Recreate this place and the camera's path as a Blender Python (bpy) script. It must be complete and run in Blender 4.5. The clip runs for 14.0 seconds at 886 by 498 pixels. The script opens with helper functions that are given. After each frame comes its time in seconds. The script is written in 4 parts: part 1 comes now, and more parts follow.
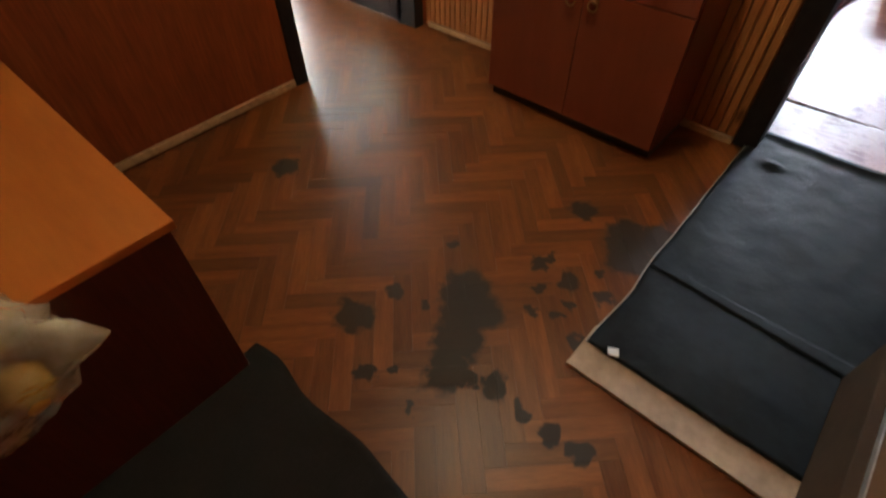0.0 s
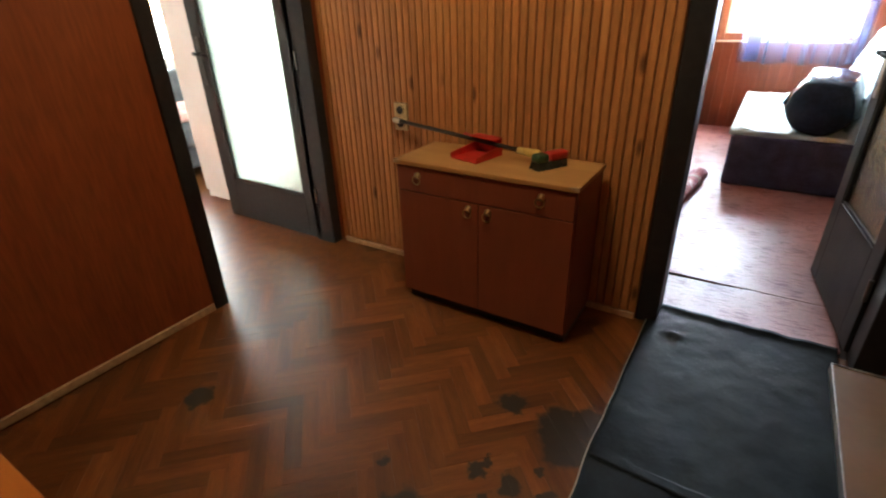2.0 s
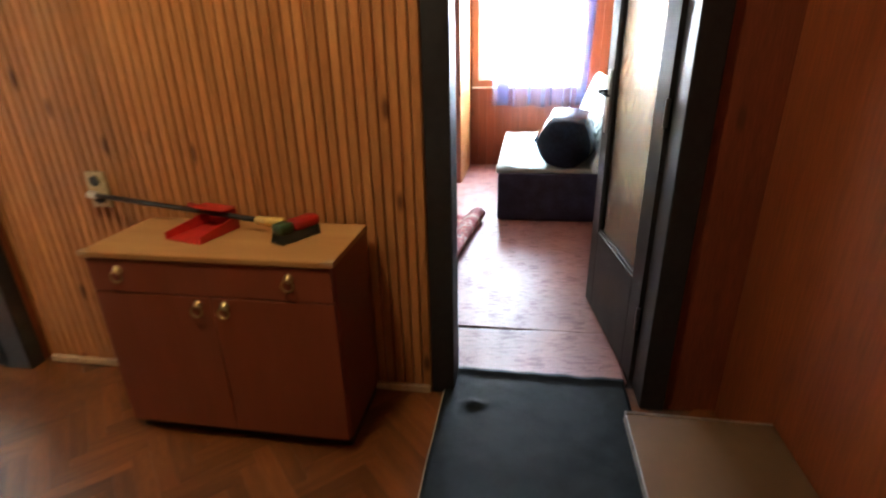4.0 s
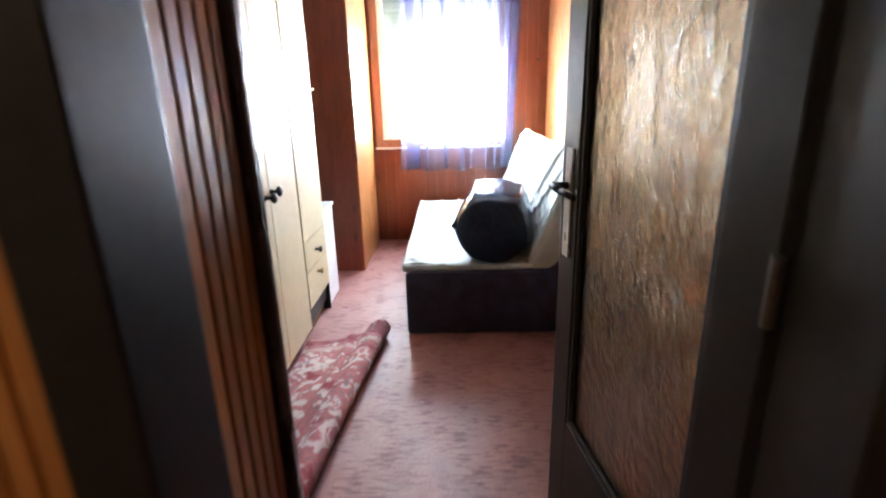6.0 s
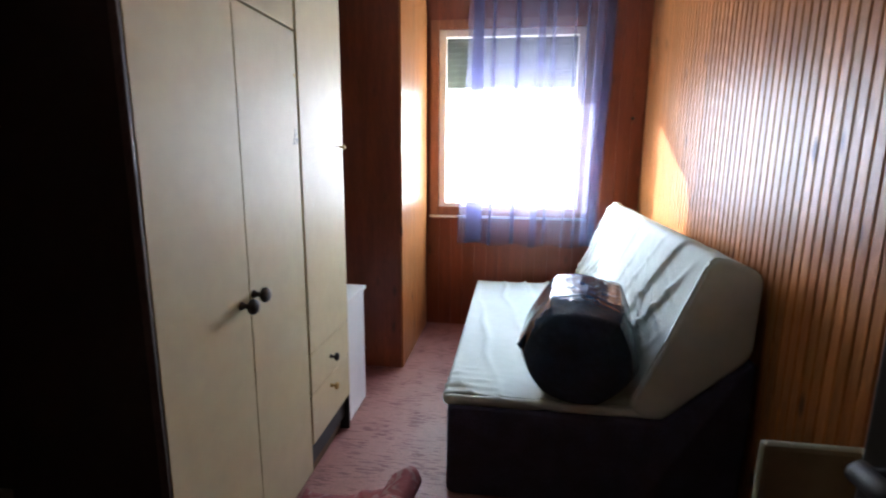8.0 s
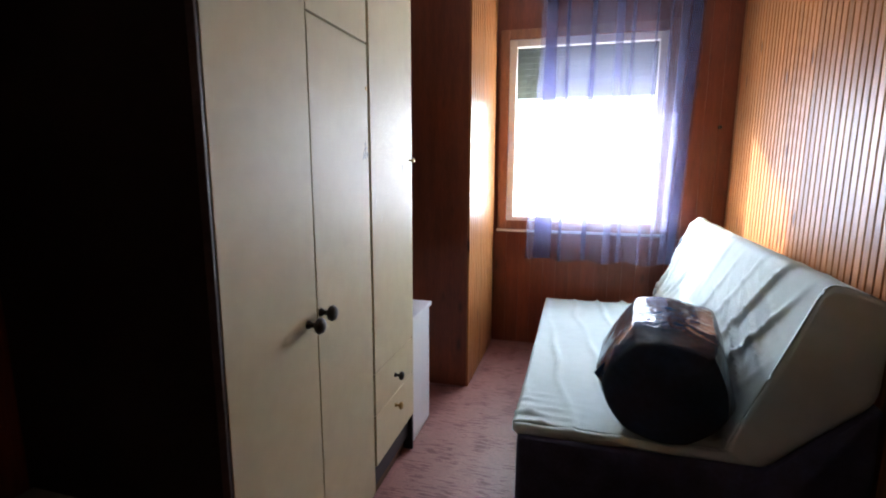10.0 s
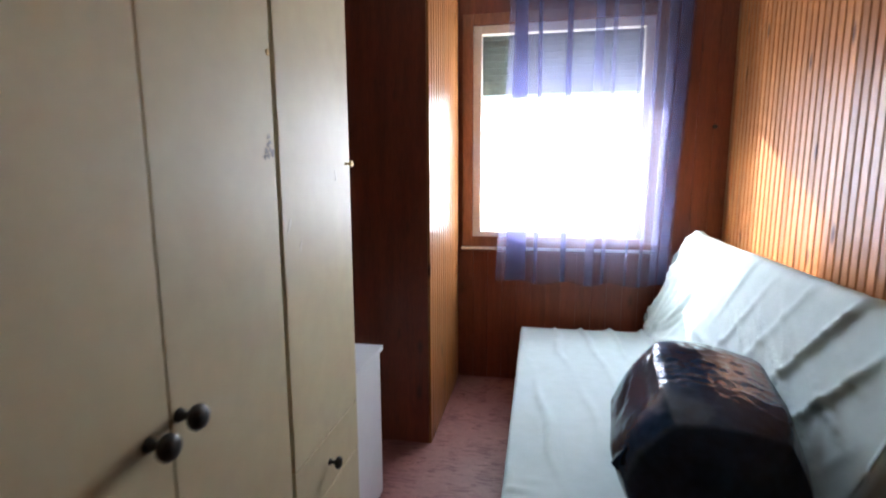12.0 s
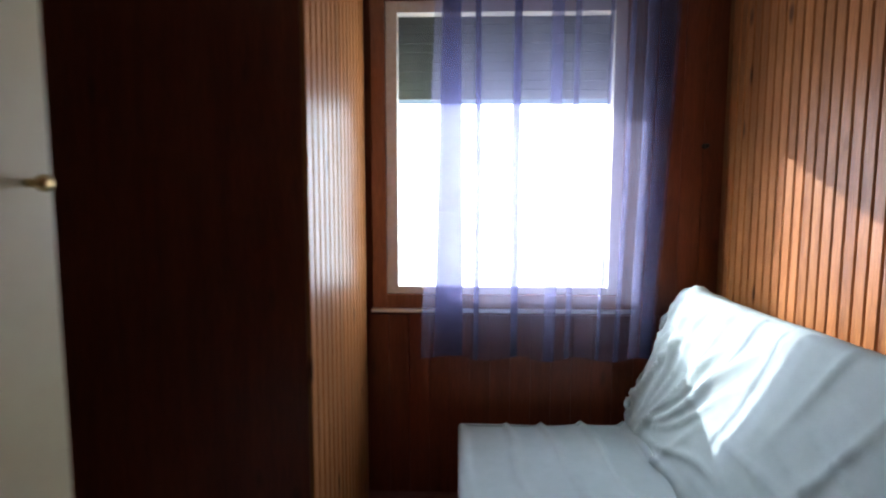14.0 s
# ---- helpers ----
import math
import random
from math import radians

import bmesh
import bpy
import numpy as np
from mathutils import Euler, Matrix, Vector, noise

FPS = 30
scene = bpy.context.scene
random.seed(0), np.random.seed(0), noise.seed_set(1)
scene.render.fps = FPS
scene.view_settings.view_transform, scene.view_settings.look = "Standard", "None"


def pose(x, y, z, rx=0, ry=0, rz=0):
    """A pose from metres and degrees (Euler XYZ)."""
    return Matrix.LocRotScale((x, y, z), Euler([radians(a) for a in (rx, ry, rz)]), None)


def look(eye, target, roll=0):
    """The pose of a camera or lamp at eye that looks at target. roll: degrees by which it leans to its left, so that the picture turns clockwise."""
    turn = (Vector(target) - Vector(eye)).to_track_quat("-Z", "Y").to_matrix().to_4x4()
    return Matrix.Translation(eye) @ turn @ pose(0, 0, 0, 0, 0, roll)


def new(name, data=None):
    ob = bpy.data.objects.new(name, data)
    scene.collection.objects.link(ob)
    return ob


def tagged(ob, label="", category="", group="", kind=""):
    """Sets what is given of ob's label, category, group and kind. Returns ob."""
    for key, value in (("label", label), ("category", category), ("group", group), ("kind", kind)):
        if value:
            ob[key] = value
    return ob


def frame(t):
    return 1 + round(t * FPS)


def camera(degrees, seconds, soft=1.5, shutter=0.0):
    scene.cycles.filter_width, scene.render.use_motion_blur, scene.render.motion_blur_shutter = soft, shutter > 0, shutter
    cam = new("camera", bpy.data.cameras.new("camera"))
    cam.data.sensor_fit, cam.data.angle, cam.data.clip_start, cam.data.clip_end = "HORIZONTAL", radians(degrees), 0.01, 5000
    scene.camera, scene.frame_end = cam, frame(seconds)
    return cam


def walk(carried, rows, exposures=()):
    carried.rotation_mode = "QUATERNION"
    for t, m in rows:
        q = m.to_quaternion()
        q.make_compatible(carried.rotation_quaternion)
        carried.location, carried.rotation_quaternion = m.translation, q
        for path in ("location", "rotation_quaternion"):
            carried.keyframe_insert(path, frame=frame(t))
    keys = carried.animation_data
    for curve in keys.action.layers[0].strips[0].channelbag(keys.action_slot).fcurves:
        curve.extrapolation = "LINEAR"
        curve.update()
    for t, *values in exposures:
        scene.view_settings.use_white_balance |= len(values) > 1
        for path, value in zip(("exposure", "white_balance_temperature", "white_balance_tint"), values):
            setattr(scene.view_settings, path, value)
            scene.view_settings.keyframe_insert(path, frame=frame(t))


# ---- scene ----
cam = camera(83.5, 14.0, soft=2.0, shutter=0.5)
PATH = [
    (0, (0.165, -2.08, 1.248), (-0.739, -1.089, -0.236), -0.8),
    (0.5, (0.178, -2.073, 1.274), (-0.85, -0.945, -0.019), -1.4),
    (1, (0.189, -2.057, 1.303), (-0.901, -0.794, 0.199), -1.8),
    (1.5, (0.199, -2.041, 1.31), (-0.872, -0.657, 0.342), -1.7),
    (2, (0.199, -2.026, 1.313), (-0.771, -0.528, 0.412), -1.9),
    (2.5, (0.207, -2.002, 1.311), (-0.674, -0.431, 0.441), -1.8),
    (3, (0.224, -1.947, 1.304), (-0.463, -0.255, 0.488), -1.1),
    (3.5, (0.21, -1.847, 1.281), (-0.25, -0.067, 0.494), -0.8),
    (4, (0.233, -1.586, 1.253), (-0.075, 0.242, 0.502), -1.3),
    (4.2, (0.243, -1.471, 1.28), (-0.027, 0.37, 0.547), -1.1),
    (6.3, (0.303, -0.235, 1.271), (0.312, 1.691, 0.733), -0.4),
    (6.5, (0.286, -0.12, 1.268), (0.303, 1.816, 0.767), 0.9),
    (7, (0.265, 0.125, 1.272), (0.284, 2.07, 0.807), 1.2),
    (7.5, (0.277, 0.327, 1.291), (0.166, 2.279, 0.869), 0.3),
    (8, (0.266, 0.394, 1.311), (-0.008, 2.338, 0.931), 0.5),
    (8.5, (0.236, 0.392, 1.317), (-0.22, 2.303, 0.944), -0.1),
    (8.7, (0.231, 0.392, 1.317), (-0.289, 2.287, 0.947), 0.1),
    (11, (0.19, 0.629, 1.32), (-0.321, 2.537, 1.002), 0.1),
    (11.5, (0.152, 0.757, 1.317), (-0.229, 2.694, 1.0), -0.7),
    (12, (0.108, 1.017, 1.3), (-0.264, 2.959, 1.002), -0.2),
    (12.5, (0.08, 1.262, 1.308), (-0.286, 3.215, 1.08), 2.4),
    (13, (-0.01, 1.528, 1.309), (-0.222, 3.508, 1.129), 2.9),
    (13.5, (-0.05, 1.716, 1.307), (-0.178, 3.702, 1.116), 1.3),
    (14, (0.021, 1.917, 1.309), (-0.039, 3.908, 1.13), 0.1),
]
EXPOSURES = [(0, 4.85, 6000, 3), (0.2, 5.75, 5900, 2), (0.5, 5.6, 5800, 1), (1, 5.4, 5750, -1), (2, 4.8, 5850, -1), (2.5, 4.75, 5850, -1), (3, 4.8, 5850, -1), (4.2, 4.95, 5850, 1), (6.3, 4.05, 6000, 4), (7, 3.25, 6000, 4), (7.5, 3.0, 6000, 4), (8.5, 2.65, 5900, 4), (11, 2.6, 6000, 5), (12, 2.4, 6000, 5), (12.5, 2.2, 6000, 4), (13, 1.8, 5900, 5), (13.5, 1.3, 5900, 5), (14, 1.05, 5900, 6)]
walk(cam, [(t, look(eye, target, roll)) for t, eye, target, roll in PATH], EXPOSURES)

# ---- light ----
world = bpy.data.worlds.new("world")
scene.world = world
world.use_nodes = True
wn = world.node_tree.nodes
sky = wn.new("ShaderNodeTexSky")
sky.sky_type, sky.sun_disc = "NISHITA", False
sky.sun_elevation, sky.sun_rotation = radians(19), radians(-49.7)
world.node_tree.links.new(sky.outputs[0], wn["Background"].inputs[0])
wn["Background"].inputs[1].default_value = 0.06


def lamp(name, kind, m, energy, colour=(1, 1, 1), size=None, size_y=None):
    data = bpy.data.lights.new(name, kind)
    data.energy, data.color = energy, colour
    if kind == "AREA":
        data.shape, data.size, data.size_y = "RECTANGLE", size, size_y
    ob = new(name, data)
    ob.matrix_world = m
    return ob


SUN = Vector((1.18, -1.0, -0.54))
sun = lamp("sun", "SUN", look(-8 * SUN, (0, 0, 0)), 5.0, (1, 0.95, 0.87))
sun.data.angle = radians(0.6)
# daylight of the sky in the window openings
lamp("sky_bedroom", "AREA", look((0.2, 4.3, 1.32), (0.25, 0.0, 0.9)), 12, (0.95, 0.98, 1), 1.05, 0.9)
# lamp at an unseen opening, added to backlight the frosted door
lamp("backlight_left_room", "AREA", look((-2.9, 1.62, 1.5), (-2.6, -1.0, 0.6)), 0.95, (0.86, 1, 0.97), 1.5, 1.3)
lamp("sky_left_room_far", "AREA", look((-4.95, 0.55, 1.5), (0, -1.5, 0.5)), 1.2, (0.86, 1, 0.97), 1.3, 1.3)
# the hall's ceiling lamp
bulb = lamp("hall_bulb", "POINT", pose(-0.6, -0.95, 2.28), 0.58, (1, 0.8, 0.55))
bulb.data.shadow_soft_size = 0.06

# ---- materials ----


def mat(name, colour, rough=0.5, metal=0.0, colour2=None, scale=8.0, stretch=(1, 1, 1), detail=6, bump=0.0, bump_scale=None,
        fine=None, spec=0.5, rough_var=0.0, rand=0.0, turn=(0, 0, 0), coat=0.0, grain=0.45, knots=0.0):
    """A procedural surface: two colours mixed by stretched noise, a finer grain, relief, and a shade of its own per object."""
    m = bpy.data.materials.new(name)
    m.use_nodes = True
    t = m.node_tree
    b = t.nodes["Principled BSDF"]
    b.inputs["Roughness"].default_value = rough
    b.inputs["Metallic"].default_value = metal
    b.inputs["Specular IOR Level"].default_value = spec
    b.inputs["Coat Weight"].default_value = coat
    co = t.nodes.new("ShaderNodeTexCoord")
    mp = t.nodes.new("ShaderNodeMapping")
    mp.inputs["Scale"].default_value = stretch
    mp.inputs["Rotation"].default_value = [radians(a) for a in turn]
    t.links.new(co.outputs["Object"], mp.inputs[0])
    vec = mp.outputs[0]
    info = t.nodes.new("ShaderNodeObjectInfo")
    if rand:
        add = t.nodes.new("ShaderNodeVectorMath")
        add.operation = "MULTIPLY_ADD"
        add.inputs[1].default_value = (1, 1, 1)
        sc = t.nodes.new("ShaderNodeMath")
        sc.operation = "MULTIPLY"
        sc.inputs[1].default_value = 37.0
        t.links.new(info.outputs["Random"], sc.inputs[0])
        t.links.new(vec, add.inputs[0])
        t.links.new(sc.outputs[0], add.inputs[2])
        vec = add.outputs[0]
    n1 = t.nodes.new("ShaderNodeTexNoise")
    n1.inputs["Scale"].default_value, n1.inputs["Detail"].default_value = scale, detail
    t.links.new(vec, n1.inputs["Vector"])
    ramp = t.nodes.new("ShaderNodeValToRGB")
    c2 = colour2 or tuple(c * 0.7 for c in colour)
    ramp.color_ramp.elements[0].position, ramp.color_ramp.elements[1].position = 0.32, 0.68
    ramp.color_ramp.elements[0].color, ramp.color_ramp.elements[1].color = (*c2, 1), (*colour, 1)
    t.links.new(n1.outputs[0], ramp.inputs[0])
    out = ramp.outputs[0]
    n2 = t.nodes.new("ShaderNodeTexNoise")
    n2.inputs["Scale"].default_value, n2.inputs["Detail"].default_value = (fine or scale * 7), 4
    t.links.new(vec, n2.inputs["Vector"])
    mix = t.nodes.new("ShaderNodeMix")
    mix.data_type, mix.blend_type = "RGBA", "OVERLAY"
    mix.inputs[0].default_value = grain
    t.links.new(out, mix.inputs[6])
    t.links.new(n2.outputs[0], mix.inputs[7])
    out = mix.outputs[2]
    if knots:
        km = t.nodes.new("ShaderNodeMapping")
        km.inputs["Scale"].default_value = (9, 9, 3.2)
        t.links.new(co.outputs["Object"], km.inputs[0])
        kv = t.nodes.new("ShaderNodeVectorMath")
        kv.operation = "ADD"
        ks = t.nodes.new("ShaderNodeMath")
        ks.operation = "MULTIPLY"
        ks.inputs[1].default_value = 91.0
        t.links.new(info.outputs["Random"], ks.inputs[0])
        t.links.new(km.outputs[0], kv.inputs[0])
        t.links.new(ks.outputs[0], kv.inputs[1])
        vo = t.nodes.new("ShaderNodeTexVoronoi")
        vo.inputs["Scale"].default_value = 1.0
        t.links.new(kv.outputs[0], vo.inputs["Vector"])
        kr = t.nodes.new("ShaderNodeMapRange")
        kr.inputs["From Min"].default_value, kr.inputs["From Max"].default_value = 0.06, 0.16
        kr.inputs["To Min"].default_value, kr.inputs["To Max"].default_value = knots, 0.0
        t.links.new(vo.outputs["Distance"], kr.inputs[0])
        kx = t.nodes.new("ShaderNodeMix")
        kx.data_type = "RGBA"
        kx.inputs[7].default_value = (0.07, 0.022, 0.008, 1)
        t.links.new(kr.outputs[0], kx.inputs[0])
        t.links.new(out, kx.inputs[6])
        out = kx.outputs[2]
    if rand:
        hsv = t.nodes.new("ShaderNodeHueSaturation")
        mr = t.nodes.new("ShaderNodeMapRange")
        mr.inputs["To Min"].default_value, mr.inputs["To Max"].default_value = 1 - rand, 1 + rand
        t.links.new(info.outputs["Random"], mr.inputs[0])
        t.links.new(mr.outputs[0], hsv.inputs["Value"])
        t.links.new(out, hsv.inputs["Color"])
        out = hsv.outputs[0]
    t.links.new(out, b.inputs["Base Color"])
    if rough_var:
        mr2 = t.nodes.new("ShaderNodeMapRange")
        mr2.inputs["To Min"].default_value, mr2.inputs["To Max"].default_value = rough - rough_var, rough + rough_var
        t.links.new(n1.outputs[0], mr2.inputs[0])
        t.links.new(mr2.outputs[0], b.inputs["Roughness"])
    if bump:
        bp = t.nodes.new("ShaderNodeBump")
        bp.inputs["Strength"].default_value, bp.inputs["Distance"].default_value = 1.0, bump
        src = n2
        if bump_scale:
            src = t.nodes.new("ShaderNodeTexNoise")
            src.inputs["Scale"].default_value, src.inputs["Detail"].default_value = bump_scale, 5
            t.links.new(vec, src.inputs["Vector"])
        t.links.new(src.outputs[0], bp.inputs["Height"])
        t.links.new(bp.outputs[0], b.inputs["Normal"])
    return m


def glass(name, colour=(1, 1, 1), rough=0.0, bump=0.0, scale=60):
    m = mat(name, colour, rough, bump=bump, bump_scale=scale, colour2=colour)
    b = m.node_tree.nodes["Principled BSDF"]
    for link in list(b.inputs["Base Color"].links):
        m.node_tree.links.remove(link)
    b.inputs["Base Color"].default_value = (*colour, 1)
    b.inputs["Transmission Weight"].default_value = 1.0
    b.inputs["IOR"].default_value = 1.45
    return m


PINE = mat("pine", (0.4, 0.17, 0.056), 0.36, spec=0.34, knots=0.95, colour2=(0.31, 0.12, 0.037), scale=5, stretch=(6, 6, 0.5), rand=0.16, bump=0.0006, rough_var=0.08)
# PINE brightened for the hall boards: the next room's doorway light put into colour
PINE_LIT = mat("pine_lit", (0.53, 0.235, 0.076), 0.36, spec=0.4, knots=0.85, colour2=(0.41, 0.165, 0.05), scale=5, stretch=(6, 6, 0.5), rand=0.16, bump=0.0006, rough_var=0.08)
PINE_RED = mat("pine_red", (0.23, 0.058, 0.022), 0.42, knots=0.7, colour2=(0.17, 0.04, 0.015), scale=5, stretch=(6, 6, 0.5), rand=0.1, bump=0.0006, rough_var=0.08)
VENEER = mat("veneer", (0.27, 0.068, 0.018), 0.38, colour2=(0.2, 0.046, 0.013), scale=3, stretch=(5, 5, 0.5), bump=0.0003, rough_var=0.08)
BATTEN = mat("batten", (0.6, 0.4, 0.22), 0.5, scale=6, stretch=(1, 1, 1))
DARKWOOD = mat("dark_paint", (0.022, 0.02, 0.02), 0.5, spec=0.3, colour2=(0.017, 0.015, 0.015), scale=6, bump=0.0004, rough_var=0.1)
PARQUET = mat("parquet", (0.2, 0.068, 0.0165), 0.35, spec=0.36, colour2=(0.125, 0.037, 0.009), scale=3, stretch=(1.2, 10, 1), rand=0.34, grain=0.35, bump=0.0003, rough_var=0.1)
SCREED = mat("floor_joint", (0.13, 0.05, 0.017), 0.6)
SUBFLOOR = mat("dark_subfloor", (0.03, 0.018, 0.014), 0.8)
PLASTER = mat("plaster", (0.75, 0.74, 0.7), 0.8, scale=4, colour2=(0.68, 0.67, 0.63), bump=0.001, bump_scale=60, grain=0.1)
CARPET = mat("carpet", (0.27, 0.105, 0.085), 0.5, colour2=(0.22, 0.08, 0.064), scale=14, bump=0.001, bump_scale=90, spec=0.62, rough_var=0.06)
CABINET = mat("cabinet_brown", (0.26, 0.07, 0.03), 0.42, colour2=(0.23, 0.06, 0.025), scale=2, stretch=(4, 4, 0.6), rough_var=0.06, grain=0.1)
CABTOP = mat("cabinet_top", (0.5, 0.27, 0.09), 0.4, scale=3, stretch=(1, 5, 5), colour2=(0.42, 0.21, 0.065), grain=0.1)
CHESTSIDE = mat("chest_side", (0.13, 0.032, 0.016), 0.5, scale=3, stretch=(5, 5, 0.5), colour2=(0.1, 0.024, 0.013), bump=0.0003)
ORANGE = mat("orange_board", (0.6, 0.2, 0.035), 0.4, scale=2, stretch=(1, 6, 6), colour2=(0.5, 0.15, 0.025), grain=0.1)
BLACKMAT = mat("black_sheet", (0.009, 0.012, 0.0145), 0.6, colour2=(0.0085, 0.0105, 0.012), spec=0.09, scale=5, bump=0.0025, bump_scale=22, rough_var=0.12)
BEIGE = mat("beige_board", (0.42, 0.3, 0.2), 0.55, scale=5)
PALEBOARD = mat("pale_board", (0.24, 0.25, 0.18), 0.6, scale=5, grain=0.15)
TAN = mat("tan_board", (0.15, 0.085, 0.04), 0.6, spec=0.2, scale=4, colour2=(0.125, 0.07, 0.032), grain=0.1)
WHITE = mat("white_laminate", (0.75, 0.75, 0.75), 0.4, scale=4, colour2=(0.7, 0.7, 0.7), grain=0.1)
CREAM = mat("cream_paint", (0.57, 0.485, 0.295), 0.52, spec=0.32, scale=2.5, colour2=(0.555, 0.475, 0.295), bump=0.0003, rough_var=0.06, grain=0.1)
SHEET = mat("bed_sheet", (0.46, 0.56, 0.545), 0.75, scale=3, colour2=(0.44, 0.54, 0.525), bump=0.0006, bump_scale=300, grain=0.1)
NAVY = mat("navy_fabric", (0.042, 0.04, 0.085), 0.85, colour2=(0.02, 0.02, 0.044), scale=10, bump=0.0008, bump_scale=200)
BAGM = mat("black_plastic", (0.02, 0.042, 0.082), 0.17, colour2=(0.013, 0.025, 0.047), scale=6, spec=0.32, bump=0.003, bump_scale=20)
METAL = mat("dull_metal", (0.25, 0.24, 0.23), 0.35, 1.0, scale=20)
BRASS = mat("brass", (0.6, 0.42, 0.18), 0.3, 1.0, scale=20)
KNOBM = mat("knob_bronze", (0.06, 0.055, 0.05), 0.35, 0.7, scale=20)
STICKER = mat("torn_sticker", (0.36, 0.335, 0.27), 0.7, colour2=(0.2, 0.18, 0.14), scale=60)
PLATE = mat("plate", (0.45, 0.44, 0.42), 0.35, 0.6, scale=20)
RED = mat("red_plastic", (0.5, 0.022, 0.015), 0.35, scale=5)
GREENP = mat("green_plastic", (0.04, 0.08, 0.025), 0.4, scale=5)
BRISTLE = mat("dark_bristle", (0.03, 0.028, 0.014), 0.7, scale=30)
BLACKP = mat("black_plastic_stick", (0.03, 0.025, 0.022), 0.35, scale=8)
LEVERM = mat("black_lever", (0.01, 0.009, 0.009), 0.6, scale=8, spec=0.18)
MOULDING = mat("dark_varnish", (0.05, 0.026, 0.016), 0.28, scale=6, stretch=(4, 4, 0.5), bump=0.0006, rough_var=0.08)
EDGEBAND = mat("edge_band", (0.09, 0.08, 0.07), 0.5, scale=12)
CARDBOARD = mat("cardboard", (0.06, 0.036, 0.02), 0.75, spec=0.12, scale=5, colour2=(0.042, 0.026, 0.015), grain=0.2)
YELLOWP = mat("yellow_plastic", (0.75, 0.5, 0.12), 0.4, scale=8)
FROST = glass("frosted_glass", (0.74, 0.9, 0.86), 0.45)
PEBBLE = glass("pebbled_glass", (0.5, 0.42, 0.25), 0.25, 0.015, 22)
PANE = glass("window_glass", (1, 1, 1), 0.0)
BLANKET = mat("blanket", (0.36, 0.13, 0.13), 0.9, colour2=(0.28, 0.1, 0.1), scale=9, bump=0.002, bump_scale=150)
BROWNFRAME = mat("brown_frame", (0.32, 0.13, 0.06), 0.4, scale=5, stretch=(4, 4, 0.5))
SASHM = mat("sash_white", (0.8, 0.76, 0.66), 0.4, scale=6, colour2=(0.76, 0.71, 0.6))
SOCKETM = mat("yellowed_plastic", (0.62, 0.5, 0.28), 0.4, scale=10, colour2=(0.55, 0.43, 0.22))
SMUDGE = mat("pale_smudge", (0.64, 0.57, 0.4), 0.5, scale=40, colour2=(0.57, 0.49, 0.31))
SHUTTER = mat("shutter", (0.16, 0.19, 0.16), 0.5, scale=6)
OUTSIDE = mat("outside_ground", (0.3, 0.3, 0.26), 0.9, scale=0.6)
GREYSOFA = mat("grey_fabric", (0.1, 0.11, 0.12), 0.9, scale=8, bump=0.001, bump_scale=200)
PINKCLOTH = mat("pink_cloth", (0.6, 0.25, 0.2), 0.9, scale=6, colour2=(0.7, 0.5, 0.45))


def weave(m, scale, low, high, dark, amount):
    """Darker woven dashes over a material's colour, with the same relief."""
    t = m.node_tree
    bsdf = t.nodes["Principled BSDF"]
    src = bsdf.inputs["Base Color"].links[0].from_socket
    co = t.nodes.new("ShaderNodeTexCoord")
    mp = t.nodes.new("ShaderNodeMapping")
    mp.inputs["Scale"].default_value = scale
    n = t.nodes.new("ShaderNodeTexNoise")
    n.inputs["Scale"].default_value, n.inputs["Detail"].default_value = 1.0, 2
    cl = t.nodes.new("ShaderNodeTexNoise")
    cl.inputs["Scale"].default_value, cl.inputs["Detail"].default_value = 7.0, 1
    ad = t.nodes.new("ShaderNodeMath")
    ad.operation = "MULTIPLY_ADD"
    ad.inputs[1].default_value = 0.45
    r = t.nodes.new("ShaderNodeMapRange")
    r.inputs["From Min"].default_value, r.inputs["From Max"].default_value, r.inputs["To Max"].default_value = low, high, amount
    x = t.nodes.new("ShaderNodeMix")
    x.data_type = "RGBA"
    x.inputs[7].default_value = (*dark, 1)
    for a, c in ((co.outputs["Object"], mp.inputs[0]), (mp.outputs[0], n.inputs["Vector"]), (n.outputs[0], ad.inputs[2]), (co.outputs["Object"], cl.inputs["Vector"]), (cl.outputs[0], ad.inputs[0]), (ad.outputs[0], r.inputs[0]), (r.outputs[0], x.inputs[0]), (src, x.inputs[6]), (x.outputs[2], bsdf.inputs["Base Color"])):
        t.links.new(a, c)
    rough, gloss = t.nodes.new("ShaderNodeMath"), t.nodes.new("ShaderNodeMath")
    rough.operation = gloss.operation = "MULTIPLY_ADD"
    rough.inputs[1].default_value, gloss.inputs[1].default_value = 0.25, -0.45
    gloss.inputs[2].default_value = bsdf.inputs["Specular IOR Level"].default_value
    t.links.new(bsdf.inputs["Roughness"].links[0].from_socket, rough.inputs[2])
    for node, socket_name in ((rough, "Roughness"), (gloss, "Specular IOR Level")):
        t.links.new(r.outputs[0], node.inputs[0])
        t.links.new(node.outputs[0], bsdf.inputs[socket_name])


weave(CARPET, (14, 105, 1), 0.77, 0.84, (0.08, 0.032, 0.03), 0.55)


